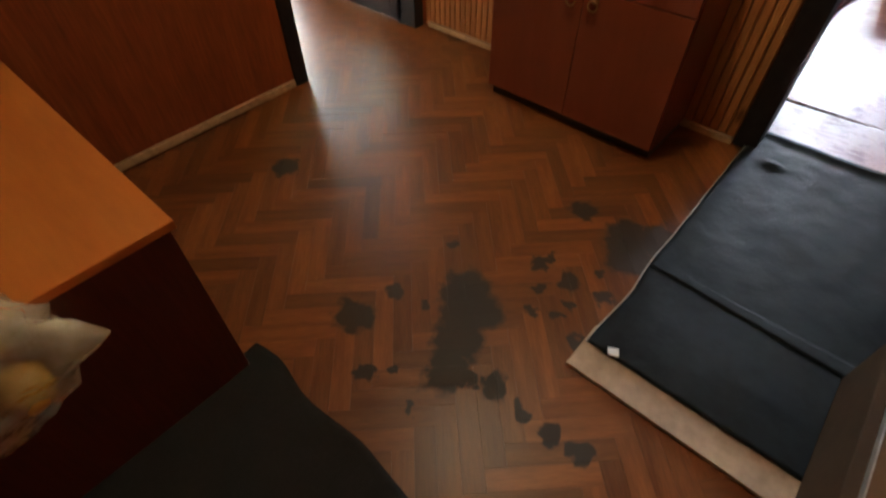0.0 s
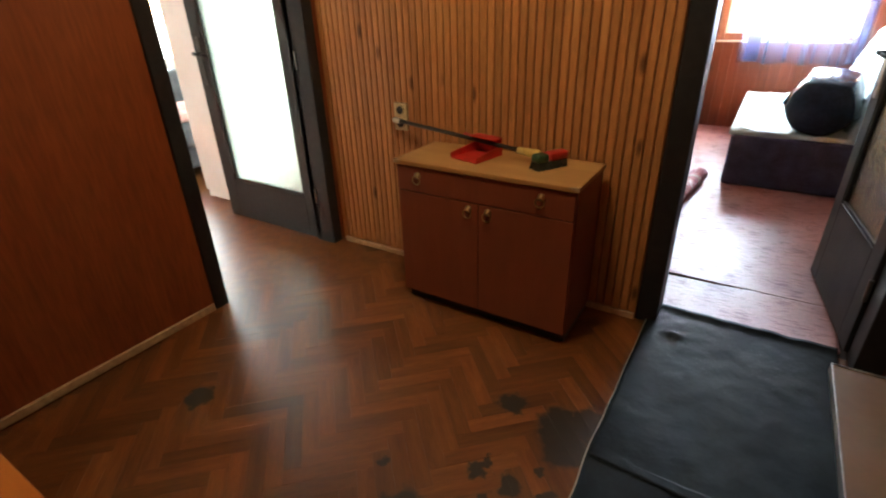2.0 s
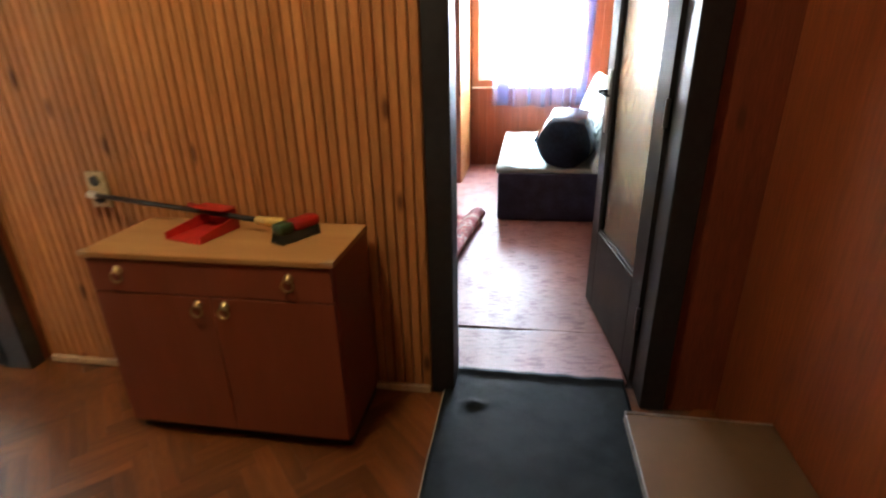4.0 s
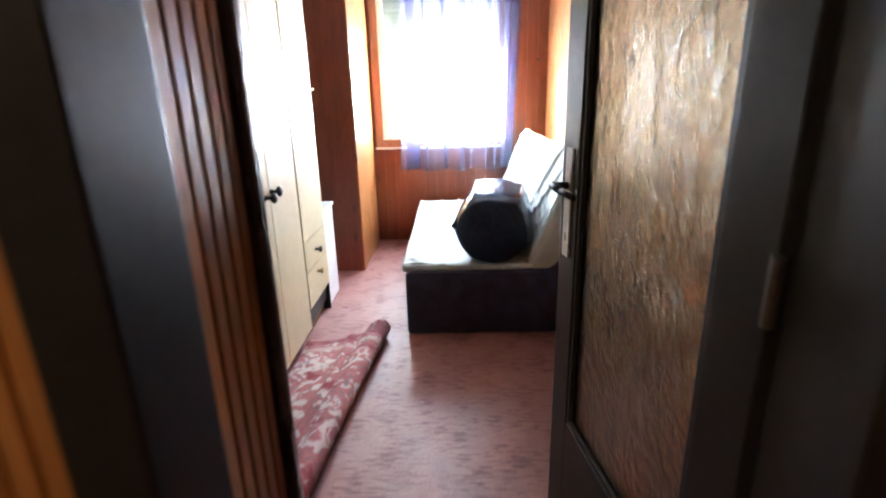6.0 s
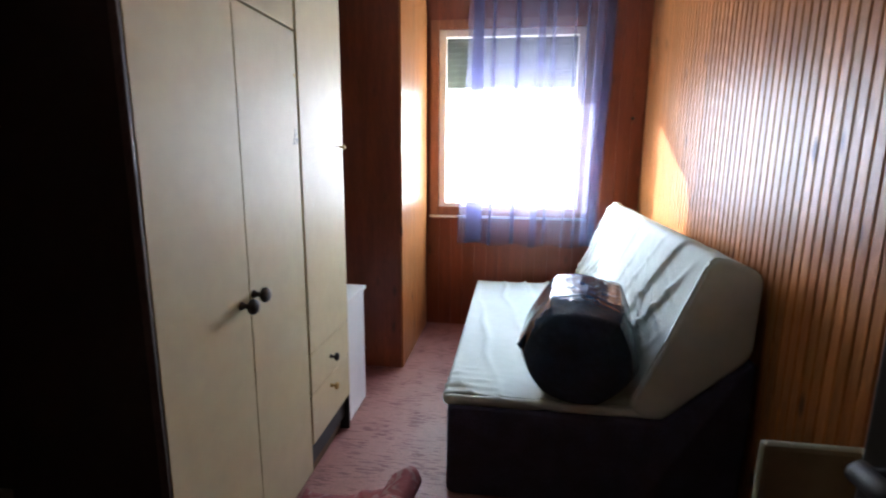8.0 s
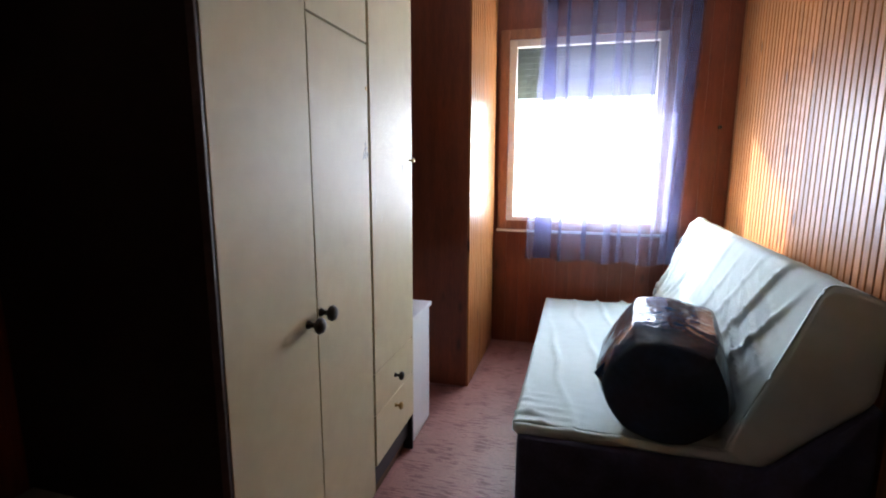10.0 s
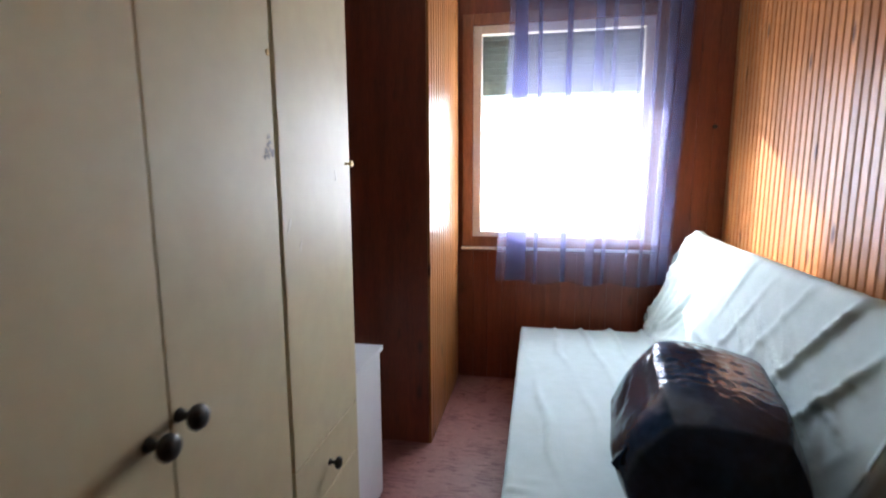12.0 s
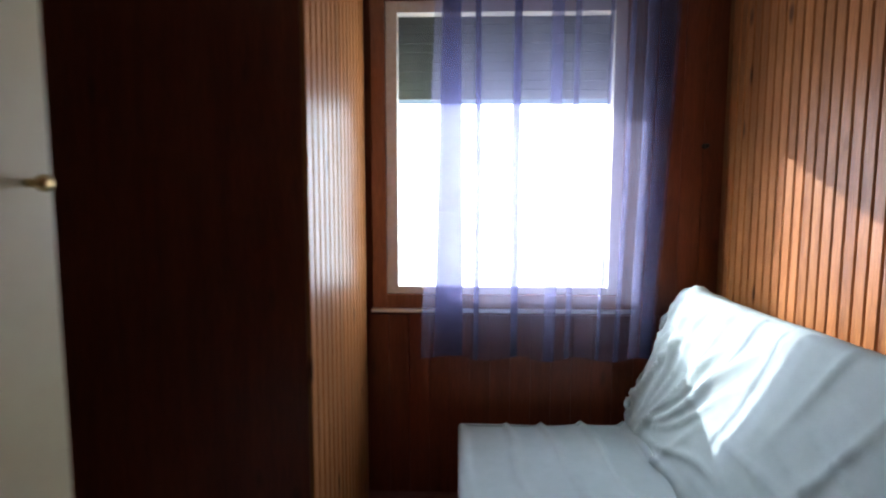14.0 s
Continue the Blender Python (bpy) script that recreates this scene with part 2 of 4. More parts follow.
def flowers(m):
    """Pale blossoms and grey tendrils on the rug."""
    t = m.node_tree
    bsdf = t.nodes["Principled BSDF"]
    src = bsdf.inputs["Base Color"].links[0].from_socket
    co = t.nodes.new("ShaderNodeTexCoord")
    for scale, lo, hi, colour, twist in ((13, 0.53, 0.6, (0.5, 0.43, 0.39), 1.6), (19, 0.6, 0.66, (0.17, 0.14, 0.15), 2.2), (7, 0.62, 0.68, (0.22, 0.025, 0.035), 1.0)):
        v = t.nodes.new("ShaderNodeTexNoise")
        v.inputs["Scale"].default_value, v.inputs["Detail"].default_value, v.inputs["Distortion"].default_value = scale, 1.0, twist
        r = t.nodes.new("ShaderNodeMapRange")
        r.inputs["From Min"].default_value, r.inputs["From Max"].default_value = lo, hi
        r.inputs["To Min"].default_value, r.inputs["To Max"].default_value = 0, 0.85
        x = t.nodes.new("ShaderNodeMix")
        x.data_type = "RGBA"
        x.inputs[7].default_value = (*colour, 1)
        t.links.new(co.outputs["Object"], v.inputs["Vector"])
        t.links.new(v.outputs[0], r.inputs[0])
        t.links.new(r.outputs[0], x.inputs[0])
        t.links.new(src, x.inputs[6])
        src = x.outputs[2]
    sep = t.nodes.new("ShaderNodeSeparateXYZ")
    t.links.new(co.outputs["Object"], sep.inputs[0])
    for lo, hi, colour, amount in ((1.86, 1.90, (0.42, 0.35, 0.29), 0.55), (1.935, 2.3, (0.16, 0.016, 0.022), 0.7)):
        a, c, mul, x = (t.nodes.new("ShaderNode" + k) for k in ("Math", "Math", "Math", "Mix"))
        a.operation, c.operation, mul.operation = "GREATER_THAN", "LESS_THAN", "MULTIPLY"
        a.inputs[1].default_value, c.inputs[1].default_value = lo, hi
        t.links.new(sep.outputs[1], a.inputs[0])
        t.links.new(sep.outputs[1], c.inputs[0])
        am = t.nodes.new("ShaderNodeMath")
        am.operation = "MULTIPLY"
        am.inputs[1].default_value = amount
        t.links.new(a.outputs[0], mul.inputs[0])
        t.links.new(c.outputs[0], mul.inputs[1])
        t.links.new(mul.outputs[0], am.inputs[0])
        x.data_type = "RGBA"
        x.inputs[7].default_value = (*colour, 1)
        t.links.new(am.outputs[0], x.inputs[0])
        t.links.new(src, x.inputs[6])
        src = x.outputs[2]
    t.links.new(src, bsdf.inputs["Base Color"])


flowers(BLANKET)
PARQUET_REST = mat("parquet_rest", (0.2, 0.068, 0.0165), 0.35, spec=0.36, colour2=(0.125, 0.037, 0.009), scale=5, stretch=(3, 3, 1), bump=0.0003, rough_var=0.1)

WORN = [(-1.36, -1.33, 0.055), (-0.62, -1.63, 0.06), (-0.59, -1.49, 0.028), (-0.43, -1.33, 0.075), (-0.365, -1.38, 0.095), (-0.33, -1.49, 0.08), (-0.29, -1.58, 0.07),
        (-0.16, -1.53, 0.04), (-0.23, -1.56, 0.03), (-0.07, -1.53, 0.025), (0.03, -1.54, 0.03), (0.11, -1.53, 0.025), (-0.33, -0.77, 0.055), (-0.10, -0.86, 0.085),
        (-0.15, -0.79, 0.085), (-0.05, -0.72, 0.08), (-0.31, -1.09, 0.035), (-0.20, -1.08, 0.04), (-0.30, -1.05, 0.02), (-0.08, -1.07, 0.03), (-0.14, -0.99, 0.02),
        (-0.45, -1.74, 0.028), (-0.49, -1.46, 0.02), (-0.58, -1.20, 0.022), (-0.22, -1.26, 0.022), (-0.16, -1.23, 0.02), (-0.25, -1.18, 0.022), (-0.15, -1.16, 0.022),
        (-0.06, -1.26, 0.028), (-0.28, -1.72, 0.016), (-0.40, -1.68, 0.014)]


def worn_patches(m):
    """Dark worn patches in the varnish, ragged, at their places on the floor."""
    t = m.node_tree
    bsdf = t.nodes["Principled BSDF"]
    geo = t.nodes.new("ShaderNodeNewGeometry")
    wob = t.nodes.new("ShaderNodeTexNoise")
    wob.inputs["Scale"].default_value, wob.inputs["Detail"].default_value = 19, 3
    add = t.nodes.new("ShaderNodeVectorMath")
    add.operation = "MULTIPLY_ADD"
    add.inputs[1].default_value = (0.11, 0.11, 0)
    off = t.nodes.new("ShaderNodeVectorMath")
    off.inputs[1].default_value = (-0.055, -0.055, 0)
    t.links.new(geo.outputs["Position"], wob.inputs["Vector"])
    t.links.new(wob.outputs["Color"], add.inputs[0])
    t.links.new(geo.outputs["Position"], add.inputs[2])
    t.links.new(add.outputs[0], off.inputs[0])
    low = None
    for x, y, r in WORN:
        d = t.nodes.new("ShaderNodeVectorMath")
        d.operation = "DISTANCE"
        d.inputs[1].default_value = (x, y, 0)
        t.links.new(off.outputs[0], d.inputs[0])
        q = t.nodes.new("ShaderNodeMath")
        q.operation = "DIVIDE"
        q.inputs[1].default_value = r
        t.links.new(d.outputs["Value"], q.inputs[0])
        if low:
            k = t.nodes.new("ShaderNodeMath")
            k.operation = "MINIMUM"
            t.links.new(low, k.inputs[0])
            t.links.new(q.outputs[0], k.inputs[1])
            low = k.outputs[0]
        else:
            low = q.outputs[0]
    f = t.nodes.new("ShaderNodeMapRange")
    f.inputs["From Min"].default_value, f.inputs["From Max"].default_value = 0.8, 1.15
    f.inputs["To Min"].default_value, f.inputs["To Max"].default_value = 0.94, 0.0
    t.links.new(low, f.inputs[0])
    src = bsdf.inputs["Base Color"].links[0].from_socket
    x = t.nodes.new("ShaderNodeMix")
    x.data_type = "RGBA"
    x.inputs[7].default_value = (0.024, 0.018, 0.013, 1)
    t.links.new(f.outputs[0], x.inputs[0])
    t.links.new(src, x.inputs[6])
    t.links.new(x.outputs[2], bsdf.inputs["Base Color"])
    rsrc = bsdf.inputs["Roughness"].links[0].from_socket
    ra = t.nodes.new("ShaderNodeMath")
    ra.operation = "MULTIPLY_ADD"
    ra.inputs[1].default_value = 0.3
    t.links.new(f.outputs[0], ra.inputs[0])
    t.links.new(rsrc, ra.inputs[2])
    t.links.new(ra.outputs[0], bsdf.inputs["Roughness"])


worn_patches(PARQUET)
worn_patches(PARQUET_REST)
DARKCLOTH = mat("dark_cloth", (0.012, 0.0115, 0.011), 0.9, scale=12, bump=0.001, bump_scale=200)
FILM = mat("plastic_film", (0.8, 0.76, 0.62), 0.2, colour2=(0.7, 0.66, 0.5), scale=9, bump=0.01, bump_scale=25)
FILM.node_tree.nodes["Principled BSDF"].inputs["Alpha"].default_value = 0.4

# ---- building helpers ----


def slab(x0, y0, z0, x1, y1, z1, bevel=0.0, bm=None):
    """A box between two corners, added to bm, with rounded edges."""
    bm = bm or bmesh.new()
    made = bmesh.ops.create_cube(bm, size=1, matrix=Matrix.LocRotScale(((x0 + x1) / 2, (y0 + y1) / 2, (z0 + z1) / 2), None, (x1 - x0, y1 - y0, z1 - z0)))
    if bevel:
        edges = list({e for v in made["verts"] for e in v.link_edges})
        bmesh.ops.bevel(bm, geom=edges, offset=bevel, segments=2, affect="EDGES", profile=0.6)
    return bm


def rod(p, q, r, bm=None, sides=16, r2=None):
    bm = bm or bmesh.new()
    p, q = Vector(p), Vector(q)
    m = Matrix.Translation((p + q) / 2) @ (q - p).to_track_quat("Z", "Y").to_matrix().to_4x4()
    bmesh.ops.create_cone(bm, cap_ends=True, segments=sides, radius1=r, radius2=r if r2 is None else r2, depth=(q - p).length, matrix=m)
    return bm


def lathe(profile, m=None, sides=24, bm=None):
    """A turned body: (radius, height) pairs about the local z axis."""
    bm = bm or bmesh.new()
    rings = []
    for r, h in profile:
        rings.append([bm.verts.new((r * math.cos(2 * math.pi * i / sides), r * math.sin(2 * math.pi * i / sides), h)) for i in range(sides)])
    for a, b in zip(rings, rings[1:]):
        for i in range(sides):
            bm.faces.new((a[i], a[(i + 1) % sides], b[(i + 1) % sides], b[i]))
    bm.faces.new(list(reversed(rings[0])))
    bm.faces.new(rings[-1])
    if m:
        bmesh.ops.transform(bm, matrix=m, verts=bm.verts)
    return bm


def mesh_of(name, bm, material, smooth=False):
    data = bpy.data.meshes.new(name)
    bmesh.ops.recalc_face_normals(bm, faces=bm.faces)
    bm.to_mesh(data)
    bm.free()
    data.materials.append(material)
    if smooth:
        data.polygons.foreach_set("use_smooth", [True] * len(data.polygons))
    return data


def part(name, bm, material, parent=None, label="", smooth=False):
    ob = new(name, mesh_of(name, bm, material, smooth))
    if parent:
        ob.parent = parent
    if label:
        ob["label"] = label
    return ob


def thing(name, label, category, group="", kind=""):
    return tagged(new(name), label, category, group, kind)


def structure(name, bm, material, label, category):
    return tagged(part(name, bm, material), label, category, "", "structure")


# ---- the shell ----
CEIL = 2.5
# floors
structure("floor_hall", slab(-1.845, -3.3, -0.12, 1.0, 0.12, -0.012), SCREED, "dark joints under the worn herringbone parquet", "floor")
structure("floor_left_room", slab(-5.1, -2.4, -0.12, -1.845, 1.8, -0.012), PARQUET, "worn brown parquet floor of the next room", "floor")
structure("floor_bedroom", slab(-1.1, 0.12, -0.12, 1.15, 4.1, -0.012), SUBFLOOR, "dark boards under the bedroom carpet", "floor")
structure("floor_carpet", slab(-1.1, 0.502, -0.012, 1.15, 4.09, 0.0, 0.003), CARPET, "mauve woven carpet with a worn sheen", "carpet")
structure("ceiling", slab(-5.2, -3.4, CEIL, 1.3, 4.4, CEIL + 0.1), PLASTER, "plain white plaster ceiling", "ceiling")
# partition between hall and bedroom with its doorway
bm = slab(-1.96, 0.012, -0.1, -0.03, 0.12, CEIL)
slab(0.70, 0.012, -0.1, 1.25, 0.12, CEIL, 0, bm)
slab(-0.03, 0.012, 2.05, 0.70, 0.12, CEIL, 0, bm)
wall_mid = structure("wall_partition", bm, PINE_RED, "wood-panelled partition with the bedroom doorway", "wall")
# wall to the left room with its doorway
bm = slab(-1.96, -3.4, -0.1, -1.845, -0.86, CEIL)
slab(-1.96, -0.86, 2.05, -1.845, -0.03, CEIL, 0, bm)
slab(-1.96, -0.03, -0.1, -1.845, 0.012, CEIL, 0, bm)
wall_left = structure("wall_hall_left", bm, VENEER, "dark red-brown veneered hall wall", "wall")
structure("wall_hall_right", slab(0.96, -3.4, -0.1, 1.1, 0.012, CEIL), VENEER, "red-brown veneered hall wall", "wall")
structure("wall_hall_back", slab(-1.845, -3.4, -0.1, 0.96, -3.3, CEIL), VENEER, "red-brown veneered hall wall behind the entrance", "wall")
# bedroom walls
wall_right = structure("wall_bedroom_right", slab(1.15, 0.12, -0.1, 1.25, 4.35, CEIL), PINE_RED, "bedroom wall behind narrow varnished pine boards", "wall")
structure("wall_bedroom_left", slab(-1.2, 0.12, -0.1, -1.1, 4.35, CEIL), PINE_RED, "red-brown panelled bedroom wall", "wall")
WX0, WX1, WZ0, WZ1, WY = -0.352, 0.785, 0.855, 2.222, 4.08
bm = slab(-1.1, WY + 0.01, -0.1, WX0, 4.27, CEIL)
slab(WX1, WY + 0.01, -0.1, 1.15, 4.27, CEIL, 0, bm)
slab(WX0, WY + 0.01, -0.1, WX1, 4.27, WZ0, 0, bm)
slab(WX0, WY + 0.01, WZ1, WX1, 4.27, CEIL, 0, bm)
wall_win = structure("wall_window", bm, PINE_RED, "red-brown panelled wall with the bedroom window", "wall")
closet = structure("wall_closet", slab(-1.1, 3.22, 0, -0.387, WY + 0.01, CEIL), PINE_RED, "boxed-in closet clad in red-brown panelling", "wall")
return_wall = structure("wall_return", slab(-1.1, 0.12, 0, -0.09, 0.50, CEIL), PINE_RED, "short pine-clad wall beside the bedroom door", "wall")
structure("trim_return", slab(-0.115, 0.493, 0, -0.058, 0.535, CEIL, 0.012), MOULDING, "dark corner moulding on the short wall", "trim")
# left room walls with the far window and an unseen opening added for backlight
bm = slab(-5.2, -2.5, -0.1, -5.1, -0.15, CEIL)
slab(-5.2, 1.25, -0.1, -5.1, 1.9, CEIL, 0, bm)
slab(-5.2, -0.15, -0.1, -5.1, 1.25, 0.85, 0, bm)
slab(-5.2, -0.15, 2.2, -5.1, 1.25, CEIL, 0, bm)
slab(-5.1, -2.5, -0.1, -1.96, -2.4, CEIL, 0, bm)
slab(-5.1, 1.8, -0.1, -3.7, 1.9, CEIL, 0, bm)
slab(-2.1, 1.8, -0.1, -1.2, 1.9, CEIL, 0, bm)
slab(-3.7, 1.8, -0.1, -2.1, 1.9, 0.85, 0, bm)
slab(-3.7, 1.8, 2.2, -2.1, 1.9, CEIL, 0, bm)
slab(-1.98, 0.12, -0.1, -1.96, 1.8, CEIL, 0, bm)
structure("wall_left_room", bm, PLASTER, "pale plastered walls of the next room", "wall")
structure("ground", slab(-300, -300, -3.2, 300, 300, -3.0), OUTSIDE, "sunlit ground outside the house", "ground")

# ---- doors ----


def casing(name, label, along, a0, a1, top, w, d0, d1):
    """A dark door frame of two posts and a head, with a stop bead; along: the axis the wall runs on."""
    ob = thing(name, label, "door frame", kind="structure")

    def box(u0, u1, z0, z1, v0, v1):
        return slab(u0, v0, z0, u1, v1, z1, 0.006) if along == "x" else slab(v0, u0, z0, v1, u1, z1, 0.006)
    part("post", box(a0 - w, a0, 0, top + w, d0, d1), DARKWOOD, ob)
    part("post", box(a1, a1 + w, 0, top + w, d0, d1), DARKWOOD, ob)
    part("head", box(a0, a1, top, top + w, d0, d1), DARKWOOD, ob)
    return ob


def glazed_door(name, label, width, height, pane_mat, glass_bottom, stile, m, wear, plate_mat=None):
    """A glazed door leaf, hinge at the local origin, running along local x, thickness along local y."""
    ob = thing(name, label, "door", kind="structure")
    th = 0.04
    part("stile", slab(0, -th / 2, 0.012, stile, th / 2, height, 0.003), DARKWOOD, ob)
    part("stile", slab(width - stile, -th / 2, 0.012, width, th / 2, height, 0.003), DARKWOOD, ob)
    part("bottom_rail", slab(stile, -th / 2, 0.012, width - stile, th / 2, glass_bottom, 0.003), DARKWOOD, ob, wear)
    part("top_rail", slab(stile, -th / 2, height - stile, width - stile, th / 2, height, 0.003), DARKWOOD, ob)
    part("pane", slab(stile - 0.01, -0.003, glass_bottom - 0.01, width - stile + 0.01, 0.003, height - stile + 0.01), pane_mat, ob)
    for s in (-1, 1):
        y0, y1 = sorted((s * 0.004, s * 0.016))
        bm = slab(stile, y0, glass_bottom, stile + 0.014, y1, height - stile, 0.003)
        slab(width - stile - 0.014, y0, glass_bottom, width - stile, y1, height - stile, 0.003, bm)
        slab(stile + 0.014, y0, glass_bottom, width - stile - 0.014, y1, glass_bottom + 0.014, 0.003, bm)
        part("glazing_bead", bm, DARKWOOD, ob)
    hx = width - 0.055
    for s in (-1, 1):
        plate = part("handle_plate", slab(hx - 0.021, min(s * 0.0195, s * 0.026), 0.88, hx + 0.021, max(s * 0.0195, s * 0.026), 1.15, 0.003), plate_mat or PLATE, ob, "dark metal plate" if plate_mat else "worn grey metal plate")
        bm = rod((hx, s * 0.02, 1.06), (hx, s * 0.062, 1.06), 0.010)
        bm = rod((hx + 0.012, s * 0.06, 1.061), (hx - 0.055, s * 0.062, 1.057), 0.0105, bm, r2=0.009)
        rod((hx - 0.055, s * 0.062, 1.057), (hx - 0.115, s * 0.054, 1.051), 0.009, bm, r2=0.006)
        part("lever", bm, LEVERM, plate, "black door lever", True)
        part("keyhole", slab(hx - 0.004, min(s * 0.026, s * 0.0272), 0.92, hx + 0.004, max(s * 0.026, s * 0.0272), 0.942, 0.001), BLACKP, plate)
    for z in (0.25, 1.0, 1.75):
        part("hinge", rod((-0.004, 0.022, z), (-0.004, 0.022, z + 0.09), 0.008), METAL, ob)
    ob.matrix_world = m
    return ob


casing("door_frame_bedroom", "black-painted wooden door frame of the bedroom", "x", 0.0, 0.69, 2.03, 0.085, -0.014, 0.13)
casing("door_frame_left_room", "black-painted wooden door frame of the next room", "y", -0.85, -0.10, 2.03, 0.07, -1.975, -1.83)
glazed_door("door_bedroom", "dark open door with pebbled glass, black lever handle", 0.715, 2.0, PEBBLE, 0.42, 0.105,
            pose(0.697, 0.14, 0, 0, 0, 97.5), "")
glazed_door("door_left_room", "dark open door with frosted white glass", 0.86, 2.0, FROST, 0.27, 0.1,
            pose(-1.93, -0.08, 0, 0, 0, 180), "scuffed dark bottom rail", KNOBM)

# ---- hall ----
structure("baseboard_left", slab(-1.845, -3.3, 0.0, -1.83, -0.925, 0.035, 0.004), BATTEN, "pale wooden baseboard strip along the veneered wall", "baseboard")
structure("baseboard_panelled", slab(-1.80, -0.03, 0.0, -0.09, -0.0125, 0.03, 0.004), BATTEN, "pale wooden baseboard strip under the pine boards", "baseboard")


def ring_pull(at, parent):
    """A brass ring handle hanging from a small rosette."""
    bm = lathe([(0.016, 0), (0.016, 0.003), (0.008, 0.009), (0.006, 0.015)], pose(*at, 90, 0, 0), 14)
    ros = part("rosette", bm, BRASS, parent, "brass rosette", True)
    bm = bmesh.new()
    n, k, R, r = 22, 8, 0.018, 0.0032
    for i in range(n):
        a = 2 * math.pi * i / n
        for j in range(k):
            b = 2 * math.pi * j / k
            rr = R + r * math.cos(b)
            bm.verts.new((at[0] + rr * math.sin(a), at[1] - 0.014 + r * math.sin(b), at[2] - R + rr * math.cos(a)))
    bm.verts.ensure_lookup_table()
    for i in range(n):
        for j in range(k):
            bm.faces.new([bm.verts[q] for q in (i * k + j, ((i + 1) % n) * k + j, ((i + 1) % n) * k + (j + 1) % k, i * k + (j + 1) % k)])
    part("ring", bm, BRASS, ros, "", True)


def hall_cabinet():
    ob = thing("cabinet", "brown wooden cabinet with a drawer, two doors and ring pulls", "cabinet")
    x0, x1, y0, y1, h = -1.10, -0.295, -0.37, -0.045, 0.70
    part("body", slab(x0, y0 + 0.02, 0.05, x1, y1, h - 0.02, 0.003), CABINET, ob)
    part("plinth", slab(x0 + 0.01, y0 + 0.035, 0, x1 - 0.01, y1, 0.05), BLACKP, ob, "black plinth")
    part("top", slab(x0 - 0.008, y0 - 0.008, h - 0.02, x1 + 0.008, y1, h, 0.004), CABTOP, ob, "tan laminate top with chipped corners")
    part("drawer", slab(x0 + 0.004, y0, 0.565, x1 - 0.004, y0 + 0.019, h - 0.024, 0.003), CABINET, ob)
    xm = (x0 + x1) / 2
    d1 = part("door", slab(x0 + 0.004, y0, 0.054, xm - 0.0015, y0 + 0.019, 0.561, 0.003), CABINET, ob)
    d2 = part("door", slab(xm + 0.0015, y0, 0.054, x1 - 0.004, y0 + 0.019, 0.561, 0.003), CABINET, ob)
    for cx, sx in ((x0 - 0.008, 1), (x1 + 0.008, -1)):
        chip = bmesh.new()
        for k, (dx, dz) in enumerate(((0, 0.0), (0.03, 0.003), (0.044, -0.001), (0.02, -0.006), (0, -0.012))):
            chip.verts.new((cx + sx * (dx - 0.001), y0 - 0.0095, h + dz - 0.002))
        for k, (dx, dy) in enumerate(((0, 0.0), (0.034, 0.0), (0.02, 0.016), (0.0, 0.026))):
            chip.verts.new((cx + sx * (dx - 0.001), y0 - 0.0095 + dy, h + 0.0012))
        bmesh.ops.convex_hull(chip, input=chip.verts)
        part("chipped_corner", chip, BATTEN, ob, "pale chipped corner of the top")
    ring_pull((-0.99, y0, 0.64), ob)
    ring_pull((-0.43, y0, 0.64), ob)
    ring_pull((xm - 0.045, y0, 0.535), d1)
    ring_pull((xm + 0.045, y0, 0.535), d2)
    return ob


hall_cabinet()


def broom():
    ob = thing("broom", "small broom with a black stick lying on the cabinet", "broom")
    a, b = Vector((-1.34, -0.04, 0.778)), Vector((-0.60, -0.17, 0.745))
    part("stick", rod(a, b, 0.009), BLACKP, ob, "", True)
    part("end_cap", lathe([(0.011, -0.03), (0.014, -0.02), (0.014, 0.01), (0.006, 0.022)], Matrix.Translation(a) @ (a - b).to_track_quat("Z", "Y").to_matrix().to_4x4(), 16), SASHM, ob, "cream plastic end cap", True)
    d = (b - a).normalized()
    part("socket", rod(b - d * 0.02, b + d * 0.08, 0.013, r2=0.02), YELLOWP, ob, "yellow plastic socket", True)
    c = b + d * 0.13
    m = Matrix.Translation((c.x, c.y, 0.728)) @ pose(0, 0, 0, 0, 0, 62)
    for name, xa, xb, material, note in (("head", -0.02, 0.078, RED, "red plastic brush head"), ("head_end", -0.078, -0.022, GREENP, "green end of the brush head")):
        bm = slab(xa, -0.025, 0.0, xb, 0.025, 0.036, 0.013)
        bmesh.ops.transform(bm, matrix=m, verts=bm.verts)
        part(name, bm, material, ob, note, True)
    bm = bmesh.new()
    for i in range(46):
        for j in range(5):
            x, y = -0.074 + i * 0.0032, -0.02 + j * 0.01
            p = m @ Vector((x, y, 0.004))
            q = m @ Vector((x * 1.05 + random.uniform(-.004, .004), y * 1.3 + random.uniform(-.004, .004), -0.027))
            rod(p, q, 0.0024, bm, 4)
    tagged(part("bristles", bm, BRISTLE, ob, "dark brown-green bristles"), kind="stuff")


